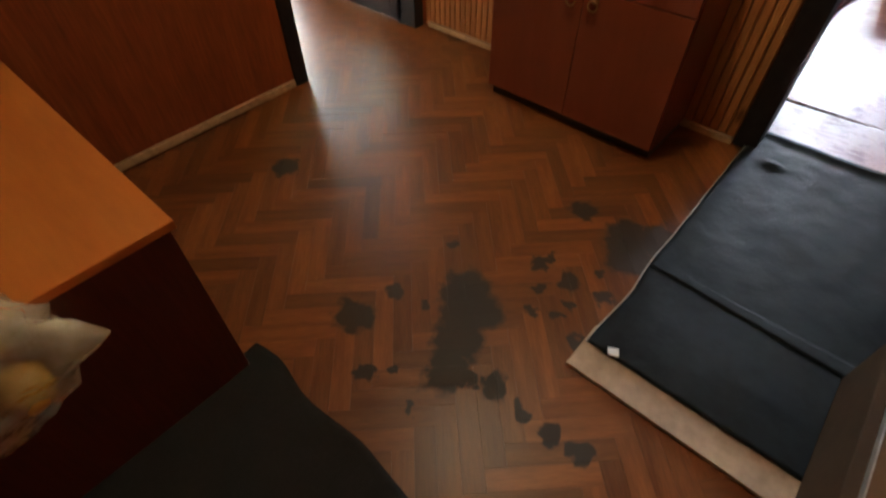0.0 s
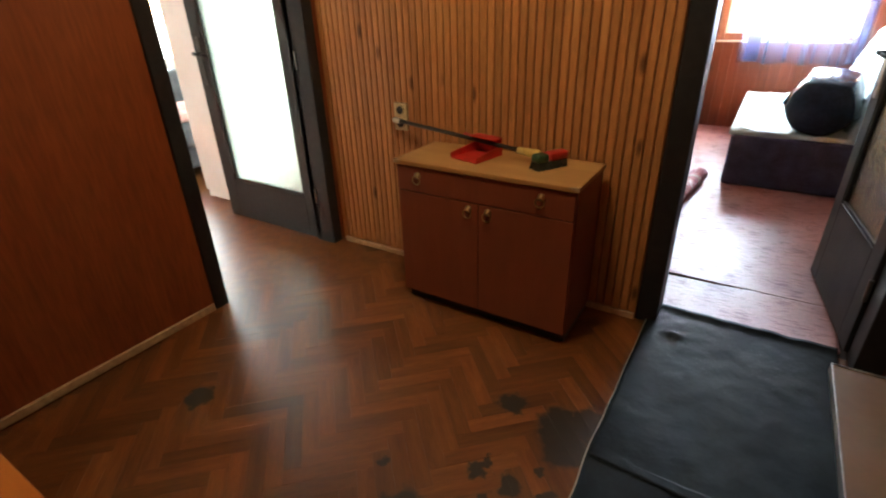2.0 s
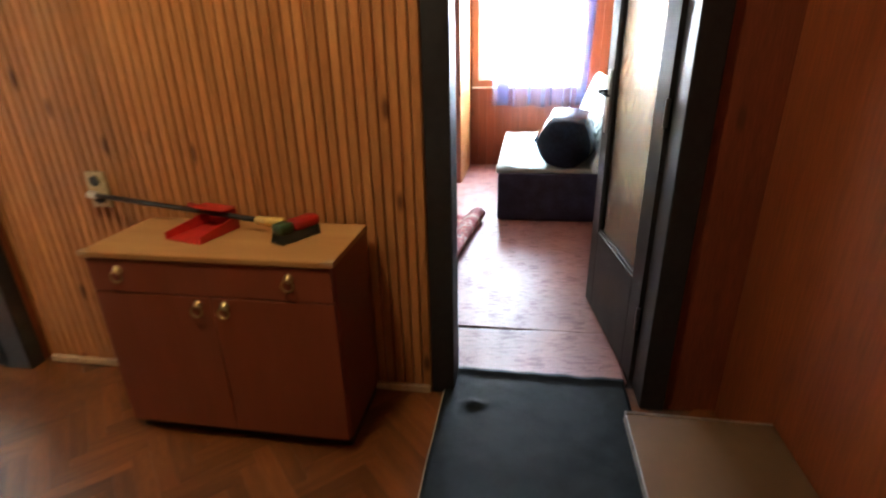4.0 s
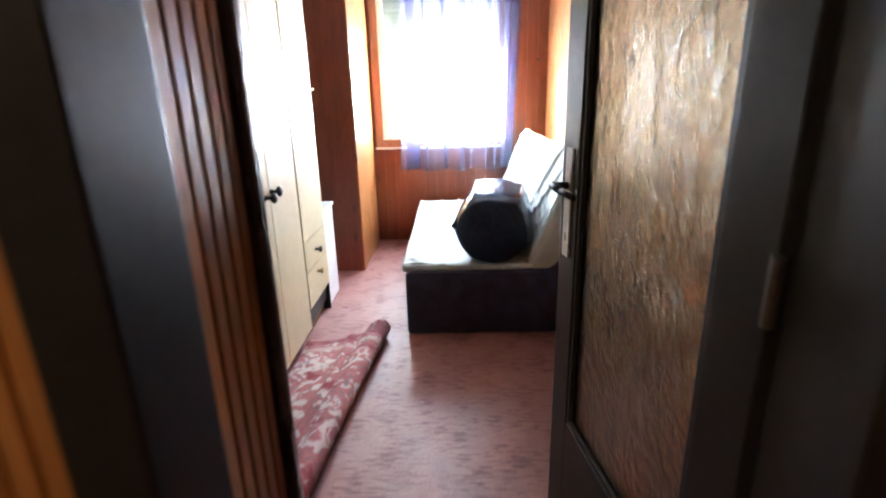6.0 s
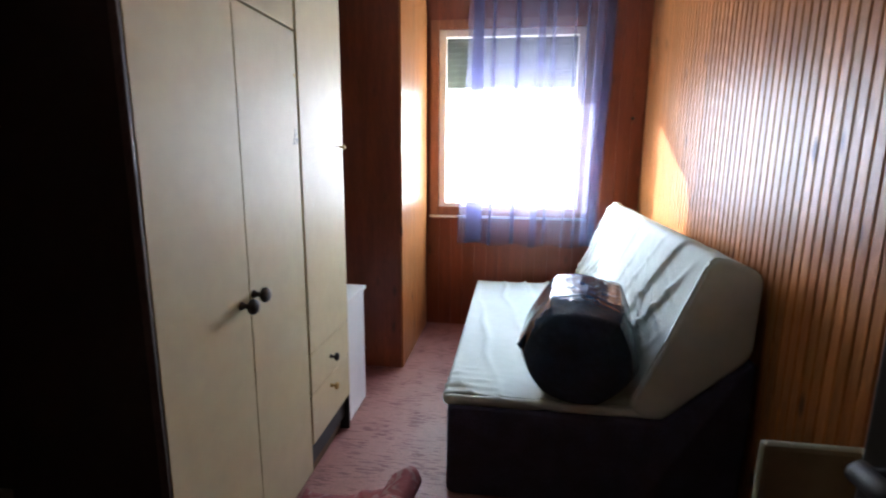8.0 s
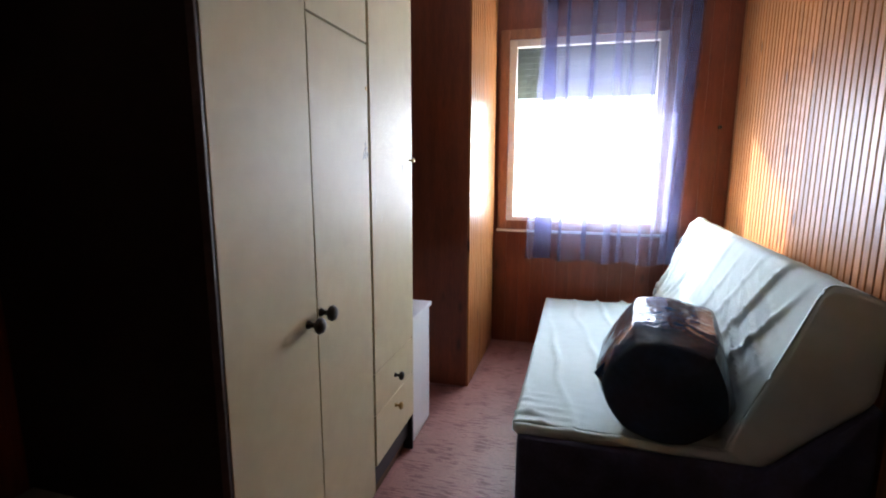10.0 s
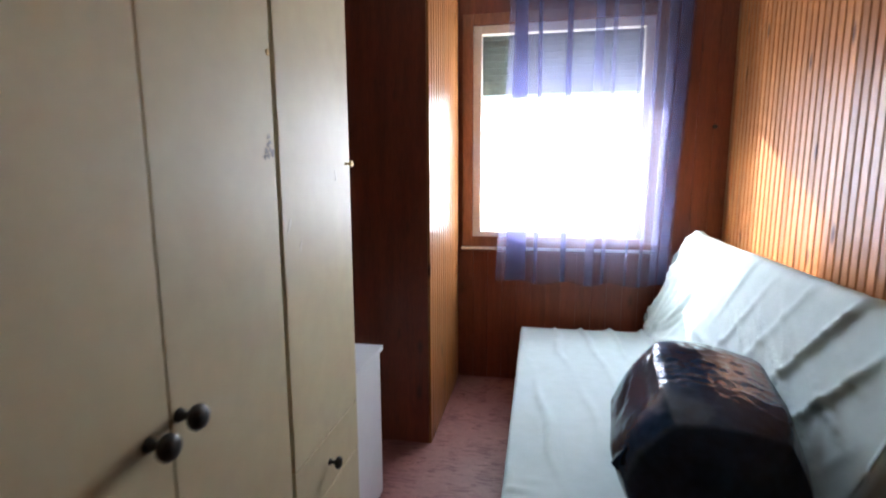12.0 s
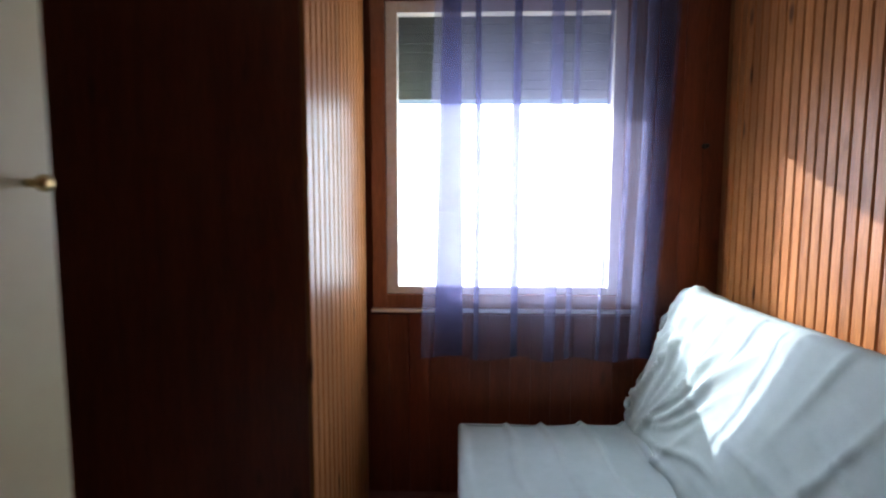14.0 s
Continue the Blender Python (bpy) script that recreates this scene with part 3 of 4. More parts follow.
def dustpan():
    ob = thing("dustpan", "red plastic dustpan lying on the cabinet top", "dustpan")
    m = pose(-0.80, -0.19, 0.702, 0, 0, -14)
    bm = bmesh.new()
    w, d = 0.07, 0.085
    slab(-w, -d, 0.0, w, d, 0.004, 0.0, bm)
    slab(-w, -d, 0.004, -w + 0.004, d, 0.045, 0, bm)
    slab(w - 0.004, -d, 0.004, w, d, 0.045, 0, bm)
    slab(-w + 0.004, d - 0.004, 0.004, w - 0.004, d, 0.075, 0, bm)
    slab(-w + 0.004, 0.03, 0.07, w - 0.004, d - 0.004, 0.075, 0, bm)
    for v in bm.verts:
        if v.co.y < -d + 0.02:
            v.co.z *= 0.5
            v.co.x *= 1.08
    bmesh.ops.transform(bm, matrix=m, verts=bm.verts)
    part("pan", bm, RED, ob)
    part("handle", rod(m @ Vector((-0.05, d, 0.035)), m @ Vector((-0.17, d + 0.02, 0.05)), 0.011), RED, ob, "", True)


broom()
dustpan()


def socket(z0, n):
    ob = thing("wall_socket", "cream double wall socket on the pine boards", "socket")
    part("plate", slab(-1.36, -0.026, z0, -1.285, -0.011, z0 + 0.135, 0.004), SOCKETM, ob)
    for i in range(n):
        z = z0 + 0.036 + i * 0.065
        m = pose(-1.3225, -0.026, z, 90, 0, 0)
        part("outlet", lathe([(0.027, 0.0), (0.027, 0.004), (0.022, 0.005), (0.021, -0.004)], m, 24), SOCKETM, ob, "", True)
        part("outlet_hole", lathe([(0.019, 0.0), (0.019, 0.0055), (0.001, 0.0055)], m, 20), BLACKP, ob)


socket(0.725, 2)


def sheet_grid(nx, ny, place):
    bm = bmesh.new()
    rows = [[bm.verts.new(place(i / nx, j / ny)) for i in range(nx + 1)] for j in range(ny + 1)]
    for a, c in zip(rows, rows[1:]):
        for i in range(nx):
            bm.faces.new((a[i], a[i + 1], c[i + 1], c[i]))
    return bm


def thicken(bm, d):
    ext = bmesh.ops.extrude_face_region(bm, geom=list(bm.faces))
    for e in ext["geom"]:
        if isinstance(e, bmesh.types.BMVert):
            e.co.z += d
    return bm


# black sheet leading to the bedroom, over a beige board
part_board = tagged(part("floor_board", slab(-0.05, -1.345, 0.0, 0.60, -1.18, 0.012, 0.004), BEIGE), "beige wooden board lying on the parquet", "board")


def runner_place(u, y, v):
    x = -0.035 + 0.69 * u + 0.012 * noise.noise((0, y * 4.4, 1)) * (1 - u)
    yy = y + 0.012 * noise.noise((u * 7, 3, 0)) * v
    z = 0.016 + 0.004 * noise.noise((x * 4, y * 4, 0)) + 0.0025 * noise.noise((x * 15, y * 15, 4))
    z += 0.016 * math.exp(-(((x - 0.09) / 0.035) ** 2 + ((y + 0.09) / 0.018) ** 2)) + 0.014 * max(0, y - 0.075) / 0.04
    return (x, yy, z)


def black_runner():
    ob = thing("floor_runner", "black rubbery sheets laid from the hall to the bedroom door", "mat")
    def near(u, v):
        x, y, z = runner_place(u, -1.25 + 0.41 * v, 0)
        return (x, y, z + 0.001 * v ** 10)
    part("sheet", thicken(sheet_grid(50, 30, near), 0.004), BLACKMAT, ob, "", True)
    def far(u, v):
        x, y, z = runner_place(u, -0.87 - 0.04 * u + (0.985 + 0.04 * u) * v, v)
        return (x, y, z + 0.003 * max(0.0, 1 - v * 18))
    part("sheet", thicken(sheet_grid(50, 70, far), 0.004), BLACKMAT, ob, "", True)
    part("light_edge", thicken(sheet_grid(2, 60, lambda u, v: Vector(runner_place(0, -1.25 + 1.365 * v, 0)) + Vector((-0.006 + 0.009 * u, 0, -0.004))), 0.003), PLATE, ob, "pale worn edge of the sheet")


black_runner()


def low_box():
    ob = thing("low_box", "low box with a tan board top and clear plastic edging", "box")
    x0, x1, y0, y1, h = 0.558, 0.955, -1.55, -0.35, 0.25
    part("body", slab(x0 - 0.03, y0, 0.024, x1, -0.91, h - 0.016, 0.004), CARDBOARD, ob, "brown cardboard sides")
    # Black block standing in for the shaded void under the board's far end
    part("gap_shade", slab(x0 + 0.06, -0.91, 0.024, x1, y1 - 0.03, h - 0.016, 0.003), BLACKP, ob, "black block for the shaded gap under the board")
    part("top", slab(x0, y0, h - 0.016, x1, y1, h, 0.003), TAN, ob)
    part("edging", slab(x0 - 0.004, y0, h - 0.03, x0, y1 + 0.004, h + 0.003, 0.0015), PLATE, ob, "pale plastic edging")
    part("edging", slab(x0, y1, h - 0.03, x1, y1 + 0.004, h + 0.003, 0.0015), PLATE, ob, "pale plastic edging")


low_box()


def near_chest():
    ob = thing("chest", "low chest with an orange wooden top and dark sides", "chest")
    x0, x1, y0, y1, h = -1.80, -0.69, -2.9, -1.92, 0.575
    part("body", slab(x0, y0, 0.0, x1 - 0.012, y1 - 0.012, h - 0.022, 0.003), CHESTSIDE, ob, "dark red-brown sides")
    part("top", slab(x0, y0, h - 0.022, x1, y1, h, 0.003), ORANGE, ob, "orange veneered top")


near_chest()


def dark_rug(u, v):
    x = -0.74 + 0.95 * u
    y = -1.88 - 0.75 * v + (0.02 * noise.noise((x * 6, 1, 0)) + 0.012 * math.sin(x * 17)) * (1 - v)
    return (x, y, 0.004 + 0.008 * max(0, noise.noise((x * 5, y * 5, 2))) + 0.012 * (1 - v) ** 8)


tagged(part("dark_rug", thicken(sheet_grid(60, 40, dark_rug), 0.006), DARKCLOTH, None, "", True), "dark rug with a wavy edge beside the chest", "rug")


def clear_bag():
    """A thin plastic bag of yellowish things on the chest's edge."""
    ob = thing("plastic_bag", "clear plastic bag with pale yellow things on the chest", "bag")
    bm = bmesh.new()
    bmesh.ops.create_icosphere(bm, subdivisions=4, radius=1)
    for v in bm.verts:
        d = v.co.normalized()
        r = 1 + 0.22 * noise.noise(d * 2.2) + 0.10 * abs(noise.noise(d * 5)) + 0.05 * noise.noise(d * 11)
        r *= 1 + 1.0 * max(0.0, d.dot(Vector((0.74, 0.67, 0.12)).normalized())) ** 36
        v.co = Vector((-0.655 + 0.085 * d.x * r, -2.33 + 0.16 * d.y * r, 0.53 + 0.17 * d.z * r))
    film = part("film", bm, FILM, ob, "crinkled clear plastic", True)
    film.visible_shadow = False
    for p, r in (((-0.64, -2.28, 0.6), 0.05), ((-0.63, -2.37, 0.48), 0.05), ((-0.63, -2.27, 0.47), 0.045)):
        bm = bmesh.new()
        bmesh.ops.create_icosphere(bm, subdivisions=3, radius=r)
        for v in bm.verts:
            v.co = v.co * (1 + 0.2 * noise.noise(v.co * 18)) + Vector(p)
        part("contents", bm, YELLOWP, ob, "pale yellow contents", True)


clear_bag()


bm = slab(0.02, -1.252, 0.021, 0.05, -1.226, 0.028, 0.002)
bmesh.ops.rotate(bm, verts=bm.verts, cent=(0.035, -1.24, 0.024), matrix=Matrix.Rotation(0.5, 3, "Z"))
tagged(part("paper_scrap", bm, WHITE), "small white paper scrap on the black sheet", "paper scrap")

# hall ceiling lamp
ob = thing("ceiling_lamp", "round glass ceiling lamp in the hall", "ceiling lamp")
part("mount", lathe([(0.06, 0), (0.06, 0.03)], pose(-0.6, -0.95, CEIL - 0.03)), WHITE, ob)
LAMPGLASS = mat("lamp_glass", (0.9, 0.8, 0.6), 0.3)
LAMPGLASS.node_tree.nodes["Principled BSDF"].inputs["Emission Color"].default_value = (1, 0.72, 0.4, 1)
LAMPGLASS.node_tree.nodes["Principled BSDF"].inputs["Emission Strength"].default_value = 0.8
shade = part("shade", lathe([(0.05, 0.0), (0.1, -0.03), (0.12, -0.08), (0.1, -0.13), (0.05, -0.155), (0.002, -0.16)], pose(-0.6, -0.95, CEIL - 0.03)), LAMPGLASS, ob, "glowing warm glass shade", True)
shade.visible_shadow = False

# ---- next room, through the open door ----
ob = thing("sofa", "dark grey upholstered sofa in the next room", "sofa")
part("base", slab(-4.6, 0.12, 0.06, -3.85, 1.55, 0.24, 0.03), GREYSOFA, ob, "", True)
part("seat", slab(-4.6, 0.1, 0.24, -3.8, 1.56, 0.44, 0.05), GREYSOFA, ob, "", True)
part("backrest", slab(-4.86, 0.1, 0.06, -4.6, 1.56, 0.78, 0.06), GREYSOFA, ob, "", True)
tagged(part("folded_cloth", slab(-4.5, 0.3, 0.44, -3.9, 1.05, 0.52, 0.03), PINKCLOTH, None, "", True), "pink and white cloth folded on the grey sofa", "cloth")
ob = thing("tall_cabinet", "tall white cabinet in the next room", "cabinet")
part("body", slab(-3.30, 0.075, 0.0, -2.85, 0.6, 2.1, 0.004), WHITE, ob)
part("door", slab(-3.298, 0.055, 0.06, -2.852, 0.073, 2.08, 0.003), WHITE, ob)

# ---- bedroom ----


def knob(at, r, parent, material):
    bm = lathe([(r * .55, 0), (r * .5, r * .2), (r * .3, r * .5), (r * .35, r * 1.0), (r * .9, r * 1.3), (r, r * 1.65), (r * .8, r * 2.0), (r * .3, r * 2.15)], pose(*at, 0, 90, 0), 20)
    part("knob", bm, material, parent, "round dark metal knob", True)


def wardrobe():
    ob = thing("wardrobe", "cream wardrobe with dark knobs, two doors and a drawer column", "wardrobe")
    xf, xb = -0.478, -1.09
    y0, ys, y1, y2, top = 1.303, 1.685, 2.075, 2.518, 2.38
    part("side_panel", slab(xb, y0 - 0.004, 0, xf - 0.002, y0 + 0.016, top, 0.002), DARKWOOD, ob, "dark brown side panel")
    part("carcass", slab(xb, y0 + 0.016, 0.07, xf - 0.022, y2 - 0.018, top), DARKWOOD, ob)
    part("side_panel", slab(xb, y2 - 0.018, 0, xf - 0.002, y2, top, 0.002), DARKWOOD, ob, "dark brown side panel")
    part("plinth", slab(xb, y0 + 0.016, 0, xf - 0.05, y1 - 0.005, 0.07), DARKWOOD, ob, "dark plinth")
    g = 0.002
    d1 = part("door", slab(xf - 0.02, y0, 0.075, xf, ys - g, top - 0.01, 0.0025), CREAM, ob)
    d2 = part("door", slab(xf - 0.02, ys + g, 0.075, xf, y1 - 0.010, 1.703, 0.0025), CREAM, ob)
    part("door", slab(xf - 0.02, ys + g, 1.709, xf, y1 - 0.010, top - 0.01, 0.0025), CREAM, ob, "small top cupboard door")
    d3 = part("door", slab(xf - 0.02, y1 + 0.008, 0.55, xf, y2 - 0.001, top - 0.01, 0.0025), CREAM, ob, "tall narrow door")
    dr1 = part("drawer", slab(xf - 0.02, y1 + 0.008, 0.383, xf, y2 - 0.001, 0.546, 0.0025), CREAM, ob)
    dr2 = part("drawer", slab(xf - 0.02, y1 + 0.008, 0.175, xf, y2 - 0.001, 0.379, 0.0025), CREAM, ob)
    part("toe_board", slab(xf - 0.08, y1 + 0.008, 0, xf - 0.045, y2 - 0.02, 0.11), TAN, ob, "recessed brown toe board")
    part("edge_band", slab(xf - 0.02, y0 - 0.012, 0.075, xf - 0.0005, y0 - 0.0045, top - 0.01, 0.002), EDGEBAND, d1, "worn grey-brown edge band")
    part("screw_hole", lathe([(0.007, 0), (0.007, 0.002), (0.003, 0.0025)], pose(xf, 2.055, 1.563, 0, 90, 0), 12), BRASS, d2, "small brass screw cap")
    rng = random.Random(5)
    for dy, dz, r in ((0.0, 0.03, 0.006), (0.006, 0.019, 0.006), (-0.004, 0.013, 0.005), (-0.012, 0.0, 0.008), (0.004, 0.002, 0.007), (0.014, -0.004, 0.009), (-0.004, -0.012, 0.006), (-0.018, -0.013, 0.006)):
        flake = bmesh.new()
        ring_ = [flake.verts.new((xf + 0.0006, 2.040 + dy + r * rng.uniform(0.5, 1.3) * math.cos(a), 1.352 + dz + r * rng.uniform(0.5, 1.2) * math.sin(a))) for a in (0, 0.9, 1.8, 2.9, 3.8, 4.6, 5.5)]
        top_ = flake.faces.new(ring_)
        ext = bmesh.ops.extrude_face_region(flake, geom=[top_])
        for e in ext["geom"]:
            if isinstance(e, bmesh.types.BMVert):
                e.co.x += 0.0006
        part("sticker_remnant", flake, STICKER, d2, "grey torn sticker remnant")
    for cy, cz, hy, hz, lean in ((2.115, 1.18, 0.006, 0.018, 0.35), (2.168, 1.122, 0.006, 0.015, 0.3), (2.4, 1.297, 0.005, 0.018, -0.2)):
        smear = bmesh.new()
        rim = [smear.verts.new((xf + 0.0005, cy + hy * rng.uniform(0.6, 1.2) * math.cos(a) + lean * hz * math.sin(a), cz + hz * rng.uniform(0.8, 1.1) * math.sin(a))) for a in (0, 0.5, 1.1, 1.7, 2.4, 3.1, 3.8, 4.5, 5.1, 5.8)]
        ext = bmesh.ops.extrude_face_region(smear, geom=[smear.faces.new(rim)])
        for e in ext["geom"]:
            if isinstance(e, bmesh.types.BMVert):
                e.co.x += 0.0004
        part("smudge", smear, SMUDGE, d3, "pale rubbed mark")
    knob((xf, ys - 0.05, 0.885), 0.023, d1, KNOBM)
    knob((xf, ys + 0.02, 0.9), 0.023, d2, KNOBM)
    knob((xf, 2.285, 0.462), 0.018, dr1, KNOBM)
    knob((xf, 2.285, 0.33), 0.016, dr2, BRASS)
    knob((xf, 2.485, 1.333), 0.011, d3, BRASS)


wardrobe()

ob = thing("nightstand", "small white cabinet between wardrobe and closet", "cabinet")
part("body", slab(-1.05, 2.545, 0.0, -0.497, 2.83, 0.605, 0.002), WHITE, ob)
part("top", slab(-1.05, 2.54, 0.605, -0.488, 2.846, 0.625, 0.002), WHITE, ob)

# window
win = thing("window_bedroom", "white window with a brown frame and bright daylight", "window", kind="structure")


def ring(x0, z0, x1, z1, w, y0, y1, bevel=0.004, foot=None):
    bm = slab(x0, y0, z0, x0 + w, y1, z1, bevel)
    slab(x1 - w, y0, z0, x1, y1, z1, bevel, bm)
    slab(x0 + w, y0, z0, x1 - w, y1, z0 + (foot or w), bevel, bm)
    slab(x0 + w, y0, z1 - w, x1 - w, y1, z1, bevel, bm)
    return bm


part("frame", ring(WX0, WZ0, WX1, WZ1, 0.062, 4.06, 4.17), BROWNFRAME, win, "brown wooden frame")
part("sash", ring(WX0 + 0.062, WZ0 + 0.062, WX1 - 0.062, WZ1 - 0.062, 0.05, 4.075, 4.13, 0.004, 0.032), SASHM, win, "cream white sash")
pane = part("pane", slab(WX0 + 0.105, 4.10, WZ0 + 0.09, WX1 - 0.105, 4.106, WZ1 - 0.105), PANE, win)
pane.visible_shadow = False
part("sill", slab(WX0 - 0.005, 4.05, WZ0 - 0.018, WX1 + 0.005, 4.09, WZ0 - 0.002, 0.004), SASHM, win, "narrow cream sill")
shut = thing("roller_shutter", "grey-green roller shutter lowered a third of the way", "shutter")
for i in range(10):
    z = 1.785 + i * 0.041
    bm = slab(WX0, 4.23, z, WX1, 4.242, z + 0.0385, 0.003)
    for k in range(46):
        x = WX0 + 0.012 + k * 0.024
        slab(x, 4.233, z + 0.0385, x + 0.019, 4.239, z + 0.041, 0, bm)
    part("slat", bm, SHUTTER, shut)

# curtain
CURT = bpy.data.materials.new("curtain")
CURT.use_nodes = True
t = CURT.node_tree
b = t.nodes["Principled BSDF"]
out = t.nodes["Material Output"]
tr, tl, di, m1, m2 = (t.nodes.new("ShaderNode" + k) for k in ("BsdfTransparent", "BsdfTranslucent", "BsdfDiffuse", "MixShader", "MixShader"))
tr.inputs[0].default_value = (0.92, 0.92, 1.0, 1)
tl.inputs[0].default_value = di.inputs[0].default_value = (0.23, 0.23, 0.36, 1)
m1.inputs[0].default_value, m2.inputs[0].default_value = 0.5, 0.38
t.links.new(di.outputs[0], m1.inputs[1])
t.links.new(tl.outputs[0], m1.inputs[2])
t.links.new(tr.outputs[0], m2.inputs[1])
t.links.new(m1.outputs[0], m2.inputs[2])
t.links.new(m2.outputs[0], out.inputs["Surface"])


def curtain():
    """A hanging sheer: smooth runs between gathered pleats, each pleat several layers deep."""
    folds = ((-0.005, 0.035, 5), (0.10, 0.012, 5), (0.26, 0.016, 5), (0.42, 0.026, 3), (0.50, 0.012, 3), (0.64, 0.008, 3), (0.72, 0.01, 3), (0.80, 0.025, 3), (0.86, 0.03, 5))
    stops = [(-0.065, 0.0)]
    for c, h, n in folds:
        for k in range(n):
            q = 0.004 * (k - n / 2)
            a, e = (c - h, c + h) if k % 2 == 0 else (c + h, c - h)
            w = 1 - 0.16 * k / n
            stops += [(c + (a - c) * w, q), (c + (e - c) * w, q + 0.002)]
    stops.append((0.905, 0.0))
    line = []
    for (xa, ya), (xb, yb) in zip(stops, stops[1:]):
        n = max(2, int(abs(xb - xa) / 0.008))
        line += [(xa + (xb - xa) * i / n, ya + (yb - ya) * i / n) for i in range(n)]
    line.append(stops[-1])
    bm = bmesh.new()
    nz = 48
    rows = []
    for j in range(nz + 1):
        v = j / nz
        d = (1 - v) ** 1.3
        row = []
        for x, y in line:
            u = (x + 0.065) / 1.005
            drift = (-0.075 * max(0, 1 - u / 0.08) + 0.015 * math.exp(-((u - 0.07) / 0.05) ** 2) - 0.06 * u ** 2) * d
            sway = 0.006 * noise.noise((x * 6, v * 2.2, 4)) * (0.3 + d)
            z = 0.655 + 0.010 * math.sin(u * 23) * (1 - v) + 0.008 * noise.noise((u * 9, 0, 3)) * (1 - v) + (CEIL - 0.655) * v
            row.append(bm.verts.new((x + drift + sway, 3.985 + y + 0.007 * math.sin(x * 31 + 1.2 * v) + 0.008 * noise.noise((x * 4, v * 3, 5)), z)))
        rows.append(row)
    for a, c in zip(rows, rows[1:]):
        for i in range(len(line) - 1):
            bm.faces.new((a[i], a[i + 1], c[i + 1], c[i]))
    return tagged(part("curtain", bm, CURT, None, "", True), "sheer blue-violet curtain hanging before the window", "curtain")


curtain()

# sofa bed


def cushion(profile, y0, y1, step, wrinkle, corner=0.03, face=None):
    """A body of a constant (x, z) outline between y0 and y1, rounded and wrinkled like covered foam."""
    pts = []
    n = len(profile)
    for i in range(n):
        a, p, c = (Vector(profile[k % n]) for k in (i - 1, i, i + 1))
        r = min(corner, (a - p).length * 0.45, (c - p).length * 0.45)
        p0, p2 = p + (a - p).normalized() * r, p + (c - p).normalized() * r
        for k in range(5):
            s = k / 4
            pts.append((1 - s) ** 2 * p0 + 2 * s * (1 - s) * p + s * s * p2)
    dense = []
    for i, p in enumerate(pts):
        q = pts[(i + 1) % len(pts)]
        k = max(1, int((q - p).length / step))
        dense += [p.lerp(q, s / k) for s in range(k)]
    mid = sum(dense, Vector((0, 0))) / len(dense)
    bm = bmesh.new()
    ny = int((y1 - y0) / step)
    rings = []
    for j in range(-3, ny + 4):
        y = y0 + (y1 - y0) * min(max(j, 0), ny) / ny
        inset = [0.022, 0.009, 0.002, 0][min(3, min(j, ny - j) + 3)] if j < 0 or j > ny else 0
        off = {-3: 0.0, -2: 0.004, -1: 0.012}.get(j, {ny + 3: 0.0, ny + 2: -0.004, ny + 1: -0.012}.get(j, None))
        yy = y if off is None else (y0 + off if j < 0 else y1 + off)
        if j in (0, ny):
            yy = y0 + 0.024 if j == 0 else y1 - 0.024
        rings.append([bm.verts.new((p.x + (mid - p).normalized().x * inset, yy, p.y + (mid - p).normalized().y * inset)) for p in dense])
    for a, c in zip(rings, rings[1:]):
        for i in range(len(a)):
            bm.faces.new((a[i], a[(i + 1) % len(a)], c[(i + 1) % len(a)], c[i]))
    bm.faces.new(rings[0])
    bm.faces.new(list(reversed(rings[-1])))
    bmesh.ops.recalc_face_normals(bm, faces=bm.faces)
    bm.normal_update()
    if wrinkle:
        for v in bm.verts:
            v.co += v.normal * wrinkle(v.co) * (1 if face is None else max(0.08, min(1.0, 1.4 * v.normal.dot(Vector(face)))))
    return bm


def crest(s, sharp=5):
    return (1 - abs(math.sin(s))) ** sharp


def fold(c, direction, freq, seed, warp=0.5):
    """Sharp-crested folds of cloth across a direction, fading in and out."""
    s = c.dot(Vector(direction)) * freq + warp * 3 * noise.noise(c * 2.3 + Vector((seed, 0, 0)))
    return crest(s) * max(0, noise.noise(c * 1.9 + Vector((0, seed, 3))) + 0.35)


def seat_wrinkle(c):
    near = max(0, 1 - abs(c.y - 2.2) / 0.3)
    r = 0.017 * fold(c, (0.16, 1, 0), 52, 2, 0.5) * (0.08 + 2.6 * near) + 0.03 * fold(c, (1, 0.12, 0), 19, 7)
    return r + 0.006 * noise.noise(c * 3)


